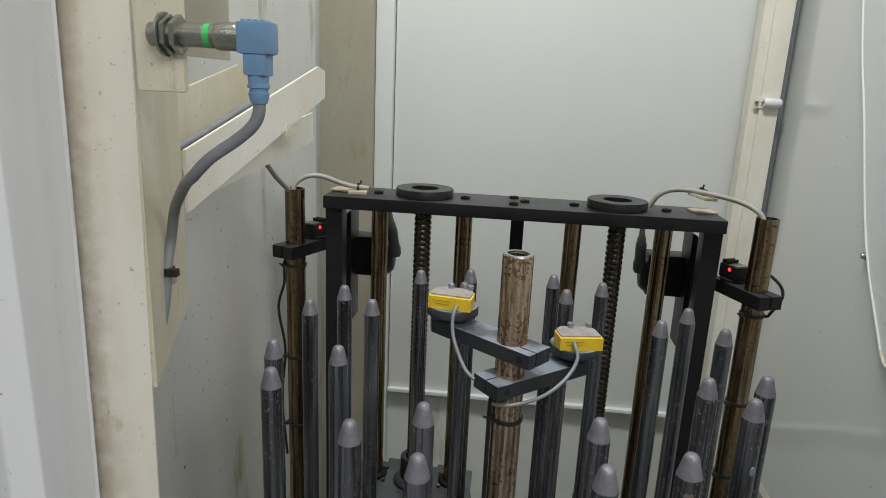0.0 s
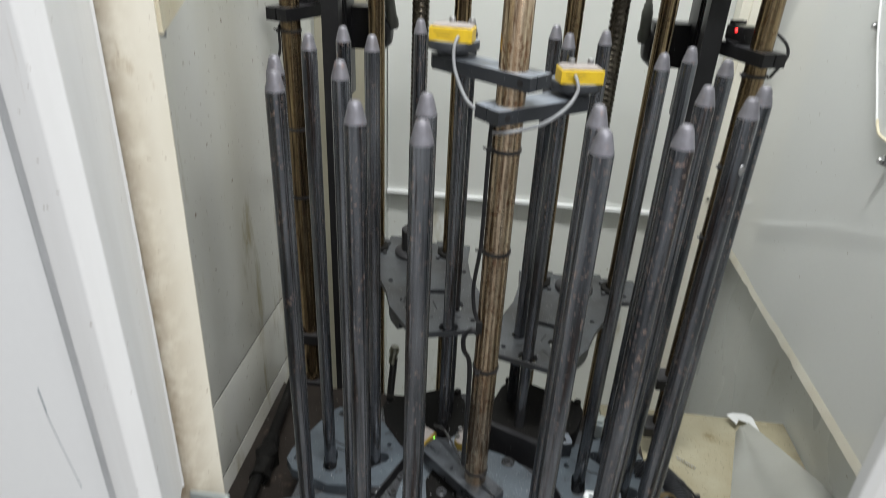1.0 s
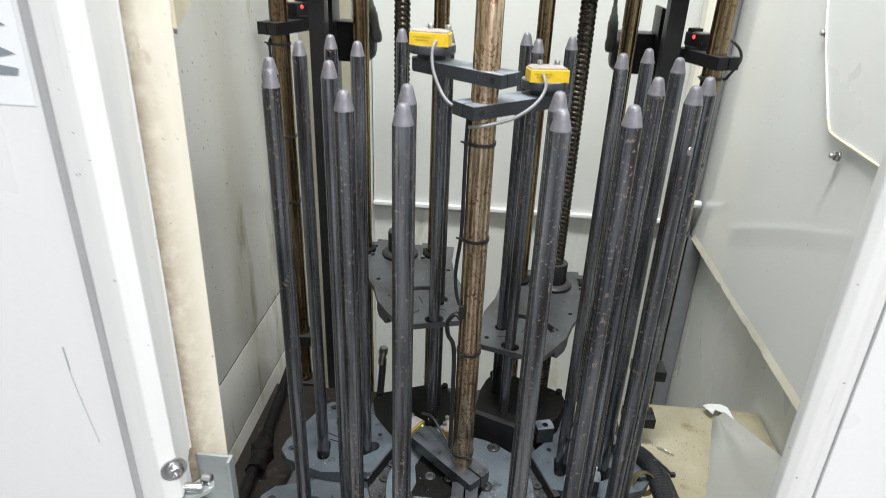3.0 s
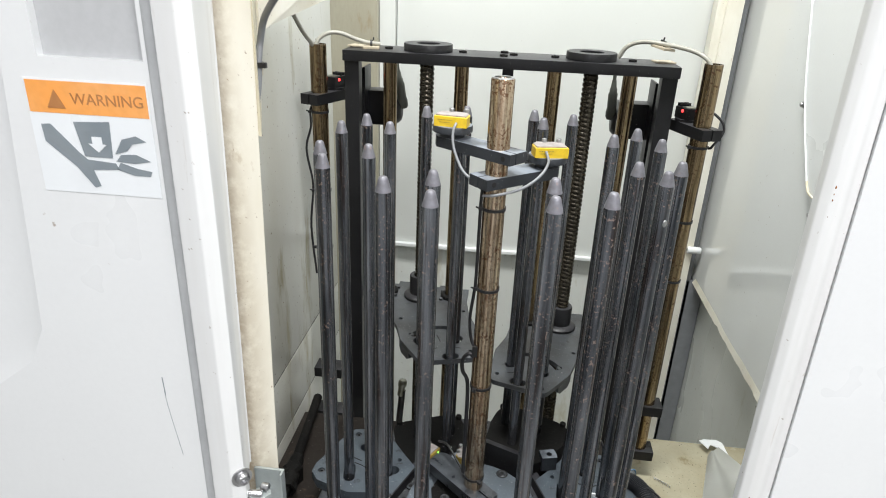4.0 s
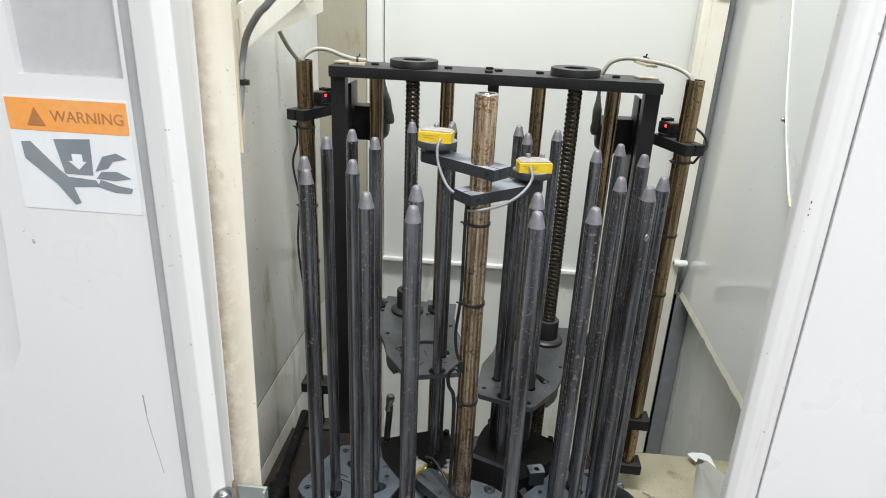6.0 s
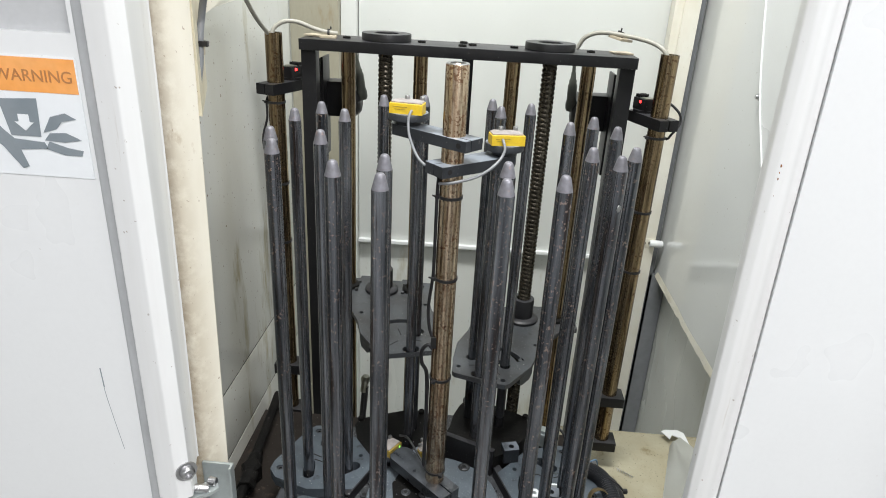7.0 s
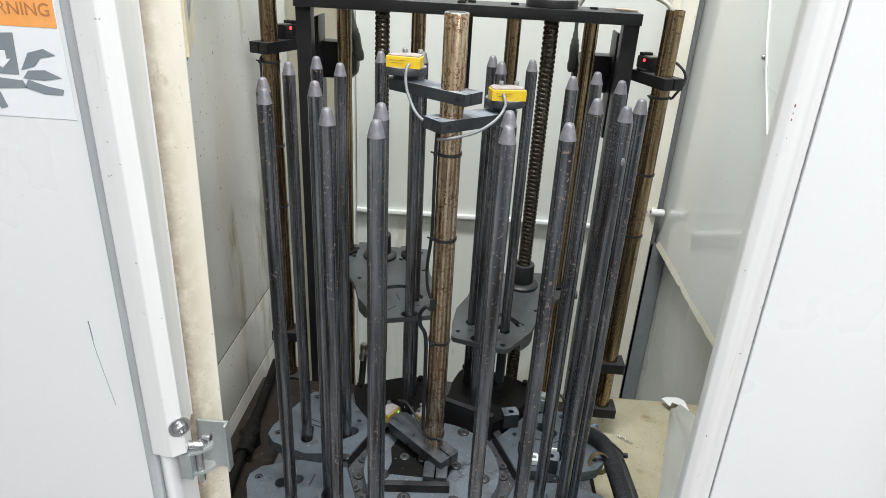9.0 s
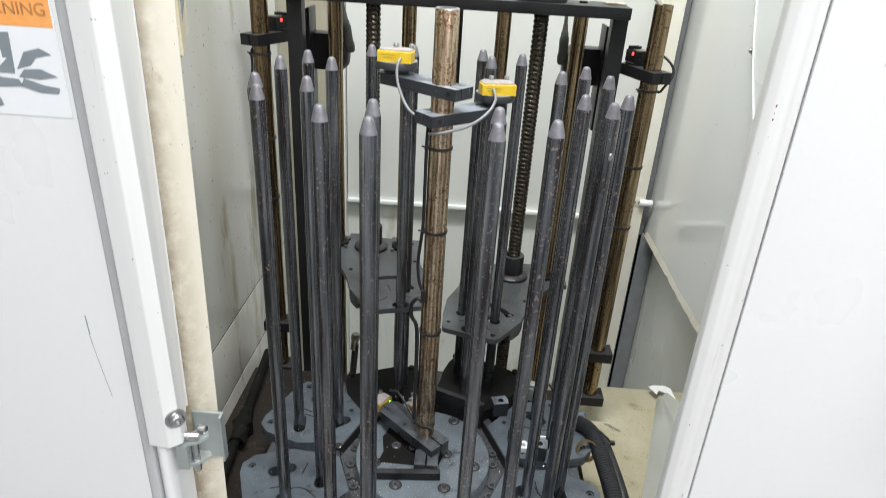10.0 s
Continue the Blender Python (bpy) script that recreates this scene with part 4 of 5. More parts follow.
def photo_sensor(x, y, z, turn, label_text, r=0.03, k=1.0, paint=YELLOW, low=0.0):
    """Yellow sensor on a round foot, with two screws and a cable gland."""
    s = thing("photo_sensor", label_text, "sensor", "sensors on the mast", pose(x, y, z, 0, 0, turn))
    b = B()
    lathe(b, [(0, -0.001), (r, -0.001), (r + 0.001, 0), (r + 0.001, 0.009), (r, 0.0105), (0, 0.0105)], 32)
    if low:
        lathe(b, [(0, -low), (r - 0.012, -low), (r - 0.012, 0.001), (0, 0.001)], 24)
    part("foot", b, CLAMP, s, "round black foot")
    b = B()
    h = 0.0265
    sheet(b, [(-0.027 * k, -0.022 * k), (0.027 * k, -0.025 * k), (0.0275 * k, 0.002), (0.022 * k, 0.014 * k), (-0.018 * k, 0.016 * k), (-0.027 * k, 0.004)], [], 0.0105, h)
    bmesh.ops.bevel(b, geom=[e for e in b.edges if e.calc_face_angle(0) > 0.4], offset=0.0012, segments=1, affect="EDGES")
    body = part("body", b, paint, s)
    b = B()
    sheet(b, [(-0.025 * k, -0.018 * k), (0.025 * k, -0.02 * k), (0.0255 * k, 0.003), (0.02 * k, 0.0125 * k), (-0.0165 * k, 0.0145 * k), (-0.025 * k, 0.004)], [], h, h + 0.002)
    part("top", b, DUSTTOP, body, "dusty brown top face")
    b = B()
    for dz, w in ((0.0215, 0.024), (0.0175, 0.018)):
        box(b, (-0.008 * k, -0.0236 * k, dz), (w * k, 0.0005, 0.0007), 0, Matrix.Rotation(-0.055, 4, "Z"))
    part("print", b, OLDYELLOW, body, "faded print lines")
    for sx in (-0.005, 0.02):
        b = B()
        lathe(b, [(0, 0), (0.0042, 0), (0.0042, 0.005), (0.0035, 0.006), (0, 0.006)], 10, pose(sx * k, 0.011 * k, 0.0285))
        part("screw", b, STEEL, s)
    return s


photo_sensor(-0.0775, 0.058, 0.73, -6, "yellow photo sensor with dusty top on a clamp arm", 0.032, low=0.0093)
photo_sensor(0.0805, 0.064, 0.6885, 14, "yellow photo sensor with worn top on a clamp arm", 0.031, low=0.0095)
s3 = photo_sensor(-0.1, 0.076, 0.0265, 62, "yellow photo sensor with green light near the turntable", 0.023, 0.7, OLDYELLOW)
photo_sensor(-0.03, 0.105, 0.003, 80, "yellow photo sensor behind the mast foot", 0.023, 0.7, OLDYELLOW)
bm = B()
cyl(bm, (0, 0, 0), 0.002, 0.002, 8, pose(0.012, -0.016, 0.02, 90, 0, 0))
part("light", bm, GREEN_LED, s3, "green light")


def cable(pts, r, mat, text, seg=10):
    b = B()
    sweep(b, pts, r, seg, 6)
    return tagged(part("cable", b, mat, None), text, "cable")


cable([(-0.069, 0.038, 0.7475), (-0.0705, 0.032, 0.7462), (-0.073, 0.026, 0.7394), (-0.0736, 0.022, 0.728), (-0.0703, 0.014, 0.7115), (-0.0605, 0.002, 0.692), (-0.0512, -0.008, 0.6805), (-0.0415, -0.014, 0.674)], 0.0023, GREYPVC, "grey sensor cable hanging to the mast")
cable([(0.0765, 0.042, 0.709), (0.0775, 0.034, 0.7078), (0.0803, 0.027, 0.7005), (0.08, 0.022, 0.6935), (0.0731, 0.012, 0.682), (0.0585, -0.004, 0.671), (0.039, -0.019, 0.6622), (0.0173, -0.029, 0.657), (-0.0023, -0.03, 0.652), (-0.0177, -0.021, 0.648)], 0.0023, GREYPVC, "grey sensor cable looping to the mast")
cable([(-0.08, 0.085, 0.07), (-0.06, 0.06, 0.085), (-0.035, 0.03, 0.07), (-0.02, 0.01, 0.06)], 0.0022, RUBBER, "black sensor cable near the mast foot")

# ---- lifting portal ----
portal = thing("lifting_portal", "black steel lifting portal with ball screws and guide rods", "machine frame")
PY = 0.43
bm = B()
box(bm, (0, 0.43, 0.801), (0.686, 0.12, 0.022), 0.0015)
part("beam", bm, BLACK, portal, "black painted cross beam")
bm = B()
lathe(bm, [(0.025, 0), (0.051, 0), (0.052, 0.001), (0.052, 0.014), (0.051, 0.0155), (0.026, 0.0155), (0.025, 0.0145)], 40, closed=True)
ring = part("bearing_ring", bm, BLACK, portal, "black bearing ring", pose(-0.171, PY, 0.812))
share(ring, "bearing_ring", portal, pose(0.171, PY, 0.812))
bm = B()
cyl(bm, (0, 0, 0), 0.0248, 0.004, 24)
bore = part("bearing_bore", bm, HOLE, portal, "dark bearing bore", pose(-0.171, PY, 0.813))
share(bore, "bearing_bore", portal, pose(0.171, PY, 0.813))
bm = B()
lathe(bm, [(0, 0.001), (0.0035, 0.001), (0.004, 0.004), (0.008, 0.004), (0.0085, 0.003), (0.0085, 0), (0, 0)], 12)
scr0 = part("beam_screw", bm, DARK, portal, "", pose(-0.256, PY, 0.812))
for x, y in ((-0.097, PY), (0.097, PY), (0.256, PY), (-0.01, 0.4), (-0.01, 0.465), (0.01, 0.43)):
    share(scr0, "beam_screw", portal, pose(x, y, 0.812))
bm = B()
lathe(bm, [(0, -0.34), (0.0152, -0.34), (0.0152, 0.73), (0.0144, 0.7305), (0.0144, 0.733), (0.0152, 0.7335), (0.0152, 0.791), (0, 0.791)], 24)
rod = part("guide_rod", bm, ROD, portal, "brown oxidised guide rod", pose(-0.253, PY, 0))
for x in (-0.097, 0.099, 0.256):
    tagged(share(rod, "guide_rod", portal, pose(x, PY, 0, 0, 0, 50)), "brown oxidised guide rod")
# ball screws with a helical groove
bm = B()
seg, pitch, turns = 16, 0.01, 113
verts = []
for i in range(turns * 5 + 1):
    z = -0.34 + pitch * i / 5
    row = []
    for k in range(seg):
        a = 2 * math.pi * k / seg
        ph = (i / 5 + k / seg) % 1.0
        r = 0.0158 - (0.0016 if ph < 0.4 else 0.0)
        row.append(bm.verts.new((r * math.cos(a), r * math.sin(a), z)))
    verts.append(row)
for a, b in zip(verts, verts[1:]):
    for k in range(seg):
        bm.faces.new((a[k], a[(k + 1) % seg], b[(k + 1) % seg], b[k])).smooth = True
screw = part("ball_screw", bm, SCREW, portal, "dark oily ball screw", pose(-0.171, PY - 0.01, 0))
tagged(share(screw, "ball_screw", portal, pose(0.174, PY - 0.01, 0)), "dark oily ball screw")
for side in (-1, 1):
    bm = B()
    box(bm, (side * 0.3275, 0.4, 0.228), (0.031, 0.03, 1.124), 0.0015)
    part("side_post", bm, BLACK, portal, "black side post")
    bm = B()
    sheet(bm, [(0, 0), (0.022, -0.018), (0.022, -0.24), (0, -0.24)][::side], [slot(0.012, -0.12, math.pi / 2, 0.07, 0.003)], -0.003, 0.003, Matrix.Translation((side * 0.3245, 0.478, 0.764)) @ Matrix(((side, 0, 0, 0), (0, 0, 1, 0), (0, 1, 0, 0), (0, 0, 0, 1))))
    box(bm, (side * 0.3225, 0.509, 0.651), (0.005, 0.062, 0.226), 0.0006)
    part("side_bracket", bm, BLACK, portal, "black slotted angle bracket")
    bm = B()
    bx, bz = (0.305, 0.672) if side > 0 else (-0.305, 0.668)
    box(bm, (bx, 0.535, bz), (0.1, 0.05, 0.08), 0.003)
    dbox = part("drive_box", bm, BLACK, portal, "black sensor box")
    bm = B()
    lathe(bm, [(0, 0), (0.029, 0), (0.029, 0.005), (0.022, 0.012), (0.013, 0.014), (0, 0.014)], 18, pose(side * 0.256, 0.53, bz - 0.007, 0, -90 * side, 0))
    part("lock_nut", bm, BLACK, dbox, "black lock nut")
    bm = B()
    lean = -2 if side > 0 else -9
    m = pose(side * 0.241, 0.525, bz + 0.012, 0, lean, 0)
    lathe(bm, [(0, -0.012), (0.009, -0.012), (0.012, -0.006), (0.0125, 0.006), (0.0105, 0.014), (0.0105, 0.045), (0.0085, 0.05), (0.0085, 0.056), (0.0065, 0.06), (0.005, 0.075), (0, 0.075)], 16, m)
    sweep(bm, [tuple(m @ Vector((0, 0, 0.07))), tuple(m @ Vector((0, 0, 0.09))), tuple(m @ Vector((0, 0.003, 0.115)))], 0.004, 8, 4)
    part("cable_gland", bm, GLAND, dbox, "grey-green elbow cable gland")
bm = B()
box(bm, (0.0, 0.51, 0.70), (0.025, 0.012, 0.19), 0.002)
part("centre_strip", bm, BLACK, portal)
# base casting far below the stations
bm = B()
box(bm, (0, 0.43, -0.36), (0.7, 0.16, 0.06), 0.003)
part("base_casting", bm, DARK, portal, "dark oily base casting")


# ---- lift plates ----
def lift_plate(side, z):
    lp = thing("lift_plate", "dark grey-blue lift plate with pole slots, raised on the ball screw", "lift plate", "lift plates", pose(0, 0, z))
    pts = [(0.056, 0.475), (0.056, 0.41), (0.045, 0.345), (0.022, 0.285), (0.016, 0.22), (0.017, 0.172), (0.022, 0.164), (0.115, 0.136), (0.128, 0.134), (0.137, 0.14), (0.185, 0.21), (0.202, 0.262), (0.235, 0.33), (0.27, 0.385), (0.305, 0.39), (0.305, 0.475), (0.235, 0.475), (0.235, 0.49), (0.205, 0.49), (0.205, 0.475), (0.13, 0.475), (0.13, 0.485), (0.11, 0.485), (0.11, 0.475)]
    c = (0.0926, 0.2021)
    spots = POLE_SPOTS[1 if side > 0 else 2]
    holes = [slot(side * x + ox, y + oy, ang, 0.012, 0.0122) for (x, y), ang, ox, oy in zip(spots, (-0.3, 0.9, 2.0), (0.0, 0.002, -0.002), (0.0015, 0.003, 0.002))]
    holes.append([(c[0] + r * math.cos(radians(t)), c[1] + r * math.sin(radians(t))) for r, ts in ((0.082, range(20, 101, 10)), (0.067, range(98, 19, -13))) for t in ts])
    holes += [circle(0.165, 0.235, 0.006, 12), circle(0.124, 0.15, 0.006, 12), circle(0.03, 0.19, 0.005, 12), circle(0.20, 0.30, 0.005, 12), circle(0.06, 0.36, 0.005, 12)]
    flip = (lambda p: [(side * x, y) for x, y in p])
    b = B()
    sheet(b, flip(pts), [flip(h) for h in holes], -0.011, 0)
    part("plate", b, LIFT, lp)
    b = B()
    lathe(b, [(0.0165, 0), (0.0265, 0), (0.0265, 0.056), (0.025, 0.058), (0.0165, 0.058)], 28, pose(side * 0.1725, PY - 0.01, 0), closed=True)
    part("nut", b, BLACK, lp, "black ball nut")
    b = B()
    lathe(b, [(0.0265, 0), (0.04, 0), (0.04, 0.006), (0.036, 0.01), (0.0265, 0.012)], 28, pose(side * 0.1725, PY - 0.01, 0), closed=True)
    part("nut_flange", b, BLACK, lp)
    for x in (0.098, 0.2545):
        b = B()
        lathe(b, [(0.0156, 0), (0.025, 0), (0.025, 0.007), (0.02, 0.01), (0.0156, 0.01)], 24, pose(side * x, PY, 0), closed=True)
        part("bushing", b, DARK, lp, "dark guide bushing")
        for k in range(4):
            b = B()
            socket_bolt(b, side * x + 0.031 * math.cos(radians(45 + 90 * k)), PY + 0.031 * math.sin(radians(45 + 90 * k)), 0, 0.0045, 0.005)
            part("bushing_screw", b, BOLT, lp)
    b = B()
    sheet(b, [(0, 0), (0.07, 0), (0.07, -0.032), (0.056, -0.04), (0.012, -0.03), (0, -0.02)], [], -0.004, 0.004, Matrix.Translation((side * 0.158, 0.178, -0.004)) @ pose(0, 0, 0, 90, 0, 64 if side > 0 else 116))
    part("side_flange", b, LIFT, lp, "bent side flange")
    for ang in (67.5, 187.5, 307.5):
        b = B()
        d = radians(ang if side > 0 else 180 - ang)
        box(b, (0.02, 0, 0.0003), (0.026, 0.002, 0.0006), 0, pose(side * c[0] + 0.008 * math.cos(d), c[1] + 0.008 * math.sin(d), 0, 0, 0, math.degrees(d)))
        part("engraved_line", b, HOLE, lp)
    b = B()
    lathe(b, [(0, -0.09), (0.0095, -0.09), (0.0095, -0.011), (0, -0.011)], 14, pose(side * 0.124, 0.152, 0))
    part("stop_bolt", b, BLACK, lp)
    return lp


lift_plate(-1, 0.23)
lift_plate(1, 0.18)

# stop blocks standing on the table
for x, y, turn in ((0.152, 0.124, 15), (0.226, 0.003, -10)):
    sb = thing("stop_block", "small black stop block with a screw hole", "block", "stop blocks", pose(x, y, 0.0, 0, 0, turn))
    bm = B()
    sheet(bm, [(-0.016, -0.012), (0.016, -0.012), (0.018, 0.0), (0.016, 0.014), (-0.016, 0.014)], [circle(0.002, 0.0, 0.006, 12)], 0.0, 0.034)
    part("body", bm, CLAMP, sb)
    bm = B()
    cyl(bm, (0.002, 0, 0.0), 0.006, 0.026, 12)
    part("screw", bm, HOLE, sb)
clip = thing("white_clip", "nut coloured white for its bright reflection, with a white plastic tab", "clip")
bm = B()
# the nut's bright reflection is given as plain white
sheet(bm, circle(0.198, 0.02, 0.0125, 6), [circle(0.199, 0.02, 0.0045, 12)], 0.001, 0.012)
part("nut", bm, PAPER, clip)
bm = B()
box(bm, (0.236, 0.036, 0.012), (0.016, 0.004, 0.022), 0.001, pose(0, 0, 0))
part("tab", bm, PAPER, clip)


# ---- sensor posts beside the portal ----
def sensor_post(side, clamp_z, y, top):
    sp = thing("sensor_post", "brown oxidised tube post with clamped photo eye", "post", "sensor posts", pose(side * 0.398, y, 0))
    b = B()
    lathe(b, [(0, top - 0.03), (0.0145, top - 0.03), (0.0145, top), (0.0178, top), (0.0178, -0.12), (0, -0.12)], 28)
    part("tube", b, ROD, sp)
    b = B()
    m = pose(0, 0, clamp_z, 0, 0, 90 + side * 22)
    sheet(b, [(-0.036, -0.022), (0.075, -0.022), (0.083, -0.014), (0.083, 0.014), (0.075, 0.022), (-0.036, 0.022), (-0.036, 0.0015), (-0.017, 0.0015), (-0.017, -0.0015), (-0.036, -0.0015)], [], -0.011, 0.011, m)
    part("clamp_arm", b, BLACK, sp, "black clamp arm")
    b = B()
    lathe(b, [(0, 0.011), (0.022, 0.011), (0.022, 0.016), (0, 0.016)], 24, m @ pose(0.055, 0, 0))
    box(b, (0.055, 0, 0.0275), (0.042, 0.03, 0.024), 0.003, m)
    for fx in (0.064, 0.073):
        box(b, (fx, 0, 0.0425), (0.003, 0.024, 0.007), 0.0006, m)
    eye = part("photo_eye", b, BLACK, sp, "black photo eye")
    b = B()
    box(b, (0.047, 0, 0.0402), (0.022, 0.024, 0.002), 0.0006, m)
    part("eye_cap", b, DULL, eye, "dull yellowed eye cap")
    b = B()
    lathe(b, [(0, 0), (0.0033, 0), (0.0025, 0.0016), (0, 0.002)], 12, m @ Matrix.Translation((0.05, side * 0.0151, 0.033)) @ pose(0, 0, 0, -90 * side, 0, 0))
    part("red_light", b, RED_LED, eye, "glowing red light")
    for z in (clamp_z - 0.03, 0.50, 0.36):
        cable_tie(sp, 0.0178, z, radians(205))
    b = B()
    lead = [(0.012, 0.035, 0.03), (0.021, 0.02, 0.036), (0.038, 0.008, 0.023), (0.045, 0.004, 0.008), (0.041, 0.0, -0.006), (0.024, -0.006, -0.03)] if side > 0 else [(0.008, 0.035, 0.02), (0.016, 0.03, -0.005), (0.019, 0.005, -0.02), (0.02, -0.006, -0.03)]
    sweep(b, [(side * x, yy, clamp_z + z) for x, yy, z in lead + ([(0.0155, 0.014, -0.07), (0.0145, 0.0155, -0.42)] if side > 0 else [(0.0205, -0.006, -0.065), (0.031, -0.005, -0.1), (0.032, -0.004, -0.13), (0.0215, -0.004, -0.2), (0.03, -0.004, -0.3), (0.0215, -0.004, -0.42)])], 0.0026, 8, 5)
    part("cable", b, RUBBER, sp, "thin black cable")
    for z in (0.018, -0.115):
        b = B()
        box(b, (-side * 0.002, -0.002, z), (0.07, 0.046, 0.026), 0.002)
        part("base_clamp", b, BLACK, sp, "black base clamp")
    return sp


sensor_post(-1, 0.709, 0.382, 0.82)
sensor_post(1, 0.691, 0.355, 0.824)
bm = B()
box(bm, (-0.41, 0.40, -0.175), (0.08, 0.05, 0.095), 0.003)
tagged(part("foot_block", bm, TRAY, None), "yellowed cream foot block under the post", "block")

cable([(-0.41, 0.25, 0.9), (-0.41, 0.32, 0.85), (-0.403, 0.38, 0.81), (-0.402, 0.385, 0.79)], 0.0045, AGEDPVC, "grey cable dropping into the post")
cable([(-0.398, 0.385, 0.79), (-0.402, 0.387, 0.817), (-0.394, 0.391, 0.832), (-0.376, 0.396, 0.8415), (-0.352, 0.402, 0.841), (-0.323, 0.411, 0.83), (-0.30, 0.419, 0.8235), (-0.275, 0.428, 0.8205)], 0.0045, AGEDPVC, "grey cable arching onto the beam")
cable([(0.394, 0.355, 0.80), (0.39, 0.36, 0.826), (0.365, 0.38, 0.842), (0.32, 0.405, 0.85), (0.27, 0.42, 0.853), (0.24, 0.425, 0.842), (0.226, 0.43, 0.818)], 0.0045, AGEDPVC, "grey cable arching from the beam to the post")
mt = thing("cable_mount", "beige adhesive cable mount with black tie", "cable mount", "cable mounts", pose(-0.292, 0.42, 0.812, 0, 0, 8))
bm = B()
box(bm, (0, 0, 0.0025), (0.034, 0.036, 0.005), 0.001)
part("pad", bm, BEIGE, mt)
bm = B()
lathe(bm, [(0.0046, -0.0022), (0.0062, -0.0022), (0.0062, 0.0022), (0.0046, 0.0022)], 14, pose(0, 0, 0.0098, 0, 90, 0), closed=True)
box(bm, (0, 0.007, 0.0145), (0.006, 0.006, 0.005), 0.001)
box(bm, (0.004, 0.008, 0.019), (0.003, 0.002, 0.006), 0.0005)
part("tie", bm, RUBBER, mt)
copy_thing(mt, pose(0.308, 0.412, 0.8415, 8, 6, 38))
bm = B()
box(bm, (0, 0, 0), (0.04, 0.038, 0.003), 0.001, pose(0.3215, 0.446, 0.8135, 0, 0, 10))
tagged(part("glue_pad", bm, BEIGE, None), "old beige glue pad on the beam", "glue pad", "glue pads")
bm = B()
box(bm, (0, 0, 0), (0.036, 0.034, 0.003), 0.001, pose(-0.325, 0.436, 0.8145, 0, 2, -14))
tagged(part("glue_pad", bm, BEIGE, None), "beige cable mount pad peeling off the beam", "glue pad", "glue pads")

# ---- proximity switch and bracket arm on the front column ----
brk = thing("switch_bracket", "cream painted bracket arm fixed to the column", "bracket")
bm = B()
box(bm, (-0.2285, -0.33, 1.15), (0.031, 0.006, 0.3), 0.003)
part("switch_plate", bm, CREAM, brk, "cream switch plate")
bm = B()
sheet(bm, [(-0.2455, -0.3325), (-0.311, -0.163), (-0.314, -0.1645), (-0.2495, -0.3315)], [], 0.80, TOP)
part("return_flange", bm, CREAM, brk, "stained cream return flange")
bm = B()
sheet(bm, [(-0.163, 0.887), (-0.163, 0.944), (0.12, 1.026), (0.14, 1.021), (0.14, 0.987)], [], -0.0015, 0.0015, Matrix(((0.125, 0, 1, -0.2876), (1, 0, 0, 0), (0, 1, 0, 0), (0, 0, 0, 1))))
part("arm_web", bm, COLUMN, brk, "cream arm web with rust specks")
bm = B()
sheet(bm, [(-0.12, 0.93), (-0.12, 0.99), (-0.086, 0.997), (0.04, 1.023), (0.069, 1.021), (0.066, 0.97)], [], -0.0015, 0.0015, Matrix(((0, 0, 1, -0.345), (1, 0, 0, 0), (0, 1, 0, 0), (0, 0, 0, 1))))
part("rear_web", bm, CREAM, brk, "stained rear web")
bm = B()
sheet(bm, [(-0.15, 0.872), (-0.108, 0.889), (0.165, 0.926), (0.165, 0.965), (-0.15, 0.92)], [], -0.0015, 0.0015, Matrix(((0.11, 0, 1, -0.313), (1, 0, 0, 0), (0, 1, 0, 0), (0, 0, 0, 1))))
part("lower_web", bm, COLUMN, brk, "cream lower web")
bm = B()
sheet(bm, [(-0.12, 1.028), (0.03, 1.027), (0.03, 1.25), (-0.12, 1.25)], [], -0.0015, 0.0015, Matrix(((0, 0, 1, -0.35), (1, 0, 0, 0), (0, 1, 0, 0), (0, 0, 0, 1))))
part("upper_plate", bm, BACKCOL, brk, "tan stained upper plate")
bm = B()
box(bm, (-0.288, 0.05, 0.95), (0.014, 0.045, 0.016), 0.002)
part("end_block", bm, CREAM, brk, "rust-stained end block")
bm = B()
box(bm, (-0.276, -0.268, 0.862), (0.018, 0.016, 0.02), 0.002)
part("clip", bm, BEIGE, brk)

sw = thing("proximity_switch", "steel proximity switch with blue elbow plug", "sensor", m=pose(-0.2185, -0.336, 1.0335))
X = pose(0, 0, 0, 0, 90, 0)
bm = B()
lathe(bm, [(0, -0.012), (0.0068, -0.012), (0.0068, 0.028), (0.006, 0.029), (0, 0.029)], 24, X)
part("barrel", bm, DULL, sw, "threaded steel barrel")
bm = B()
for x0 in (-0.002, 0.004):
    lathe(bm, [(0.0069, x0), (0.0115, x0), (0.0115, x0 + 0.003), (0.0069, x0 + 0.003)], 6, X, closed=True)
lathe(bm, [(0.0069, -0.004), (0.0128, -0.004), (0.0128, -0.0025), (0.0069, -0.0025)], 24, X, closed=True)
part("nut", bm, DULL, sw, "hexagon nuts with washer")
bm = B()
lathe(bm, [(0.006, 0.0225), (0.0071, 0.0225), (0.0071, 0.0262), (0.006, 0.0262)], 24, X, closed=True)
part("band", bm, GREEN, sw, "green marking band")
bm = B()
lathe(bm, [(0, 0.029), (0.0078, 0.029), (0.0082, 0.031), (0.0082, 0.043), (0.0075, 0.045), (0, 0.045)], 16, X)
part("collar", bm, DULL, sw)
bm = B()
box(bm, (0.0535, 0, -0.0003), (0.0205, 0.016, 0.0185), 0.003)
for x0 in (0.047, 0.051, 0.055, 0.059):
    box(bm, (x0, 0, 0.0092), (0.0018, 0.0125, 0.0012), 0.0004)
box(bm, (0.0535, 0, -0.0145), (0.014, 0.0135, 0.014), 0.002)
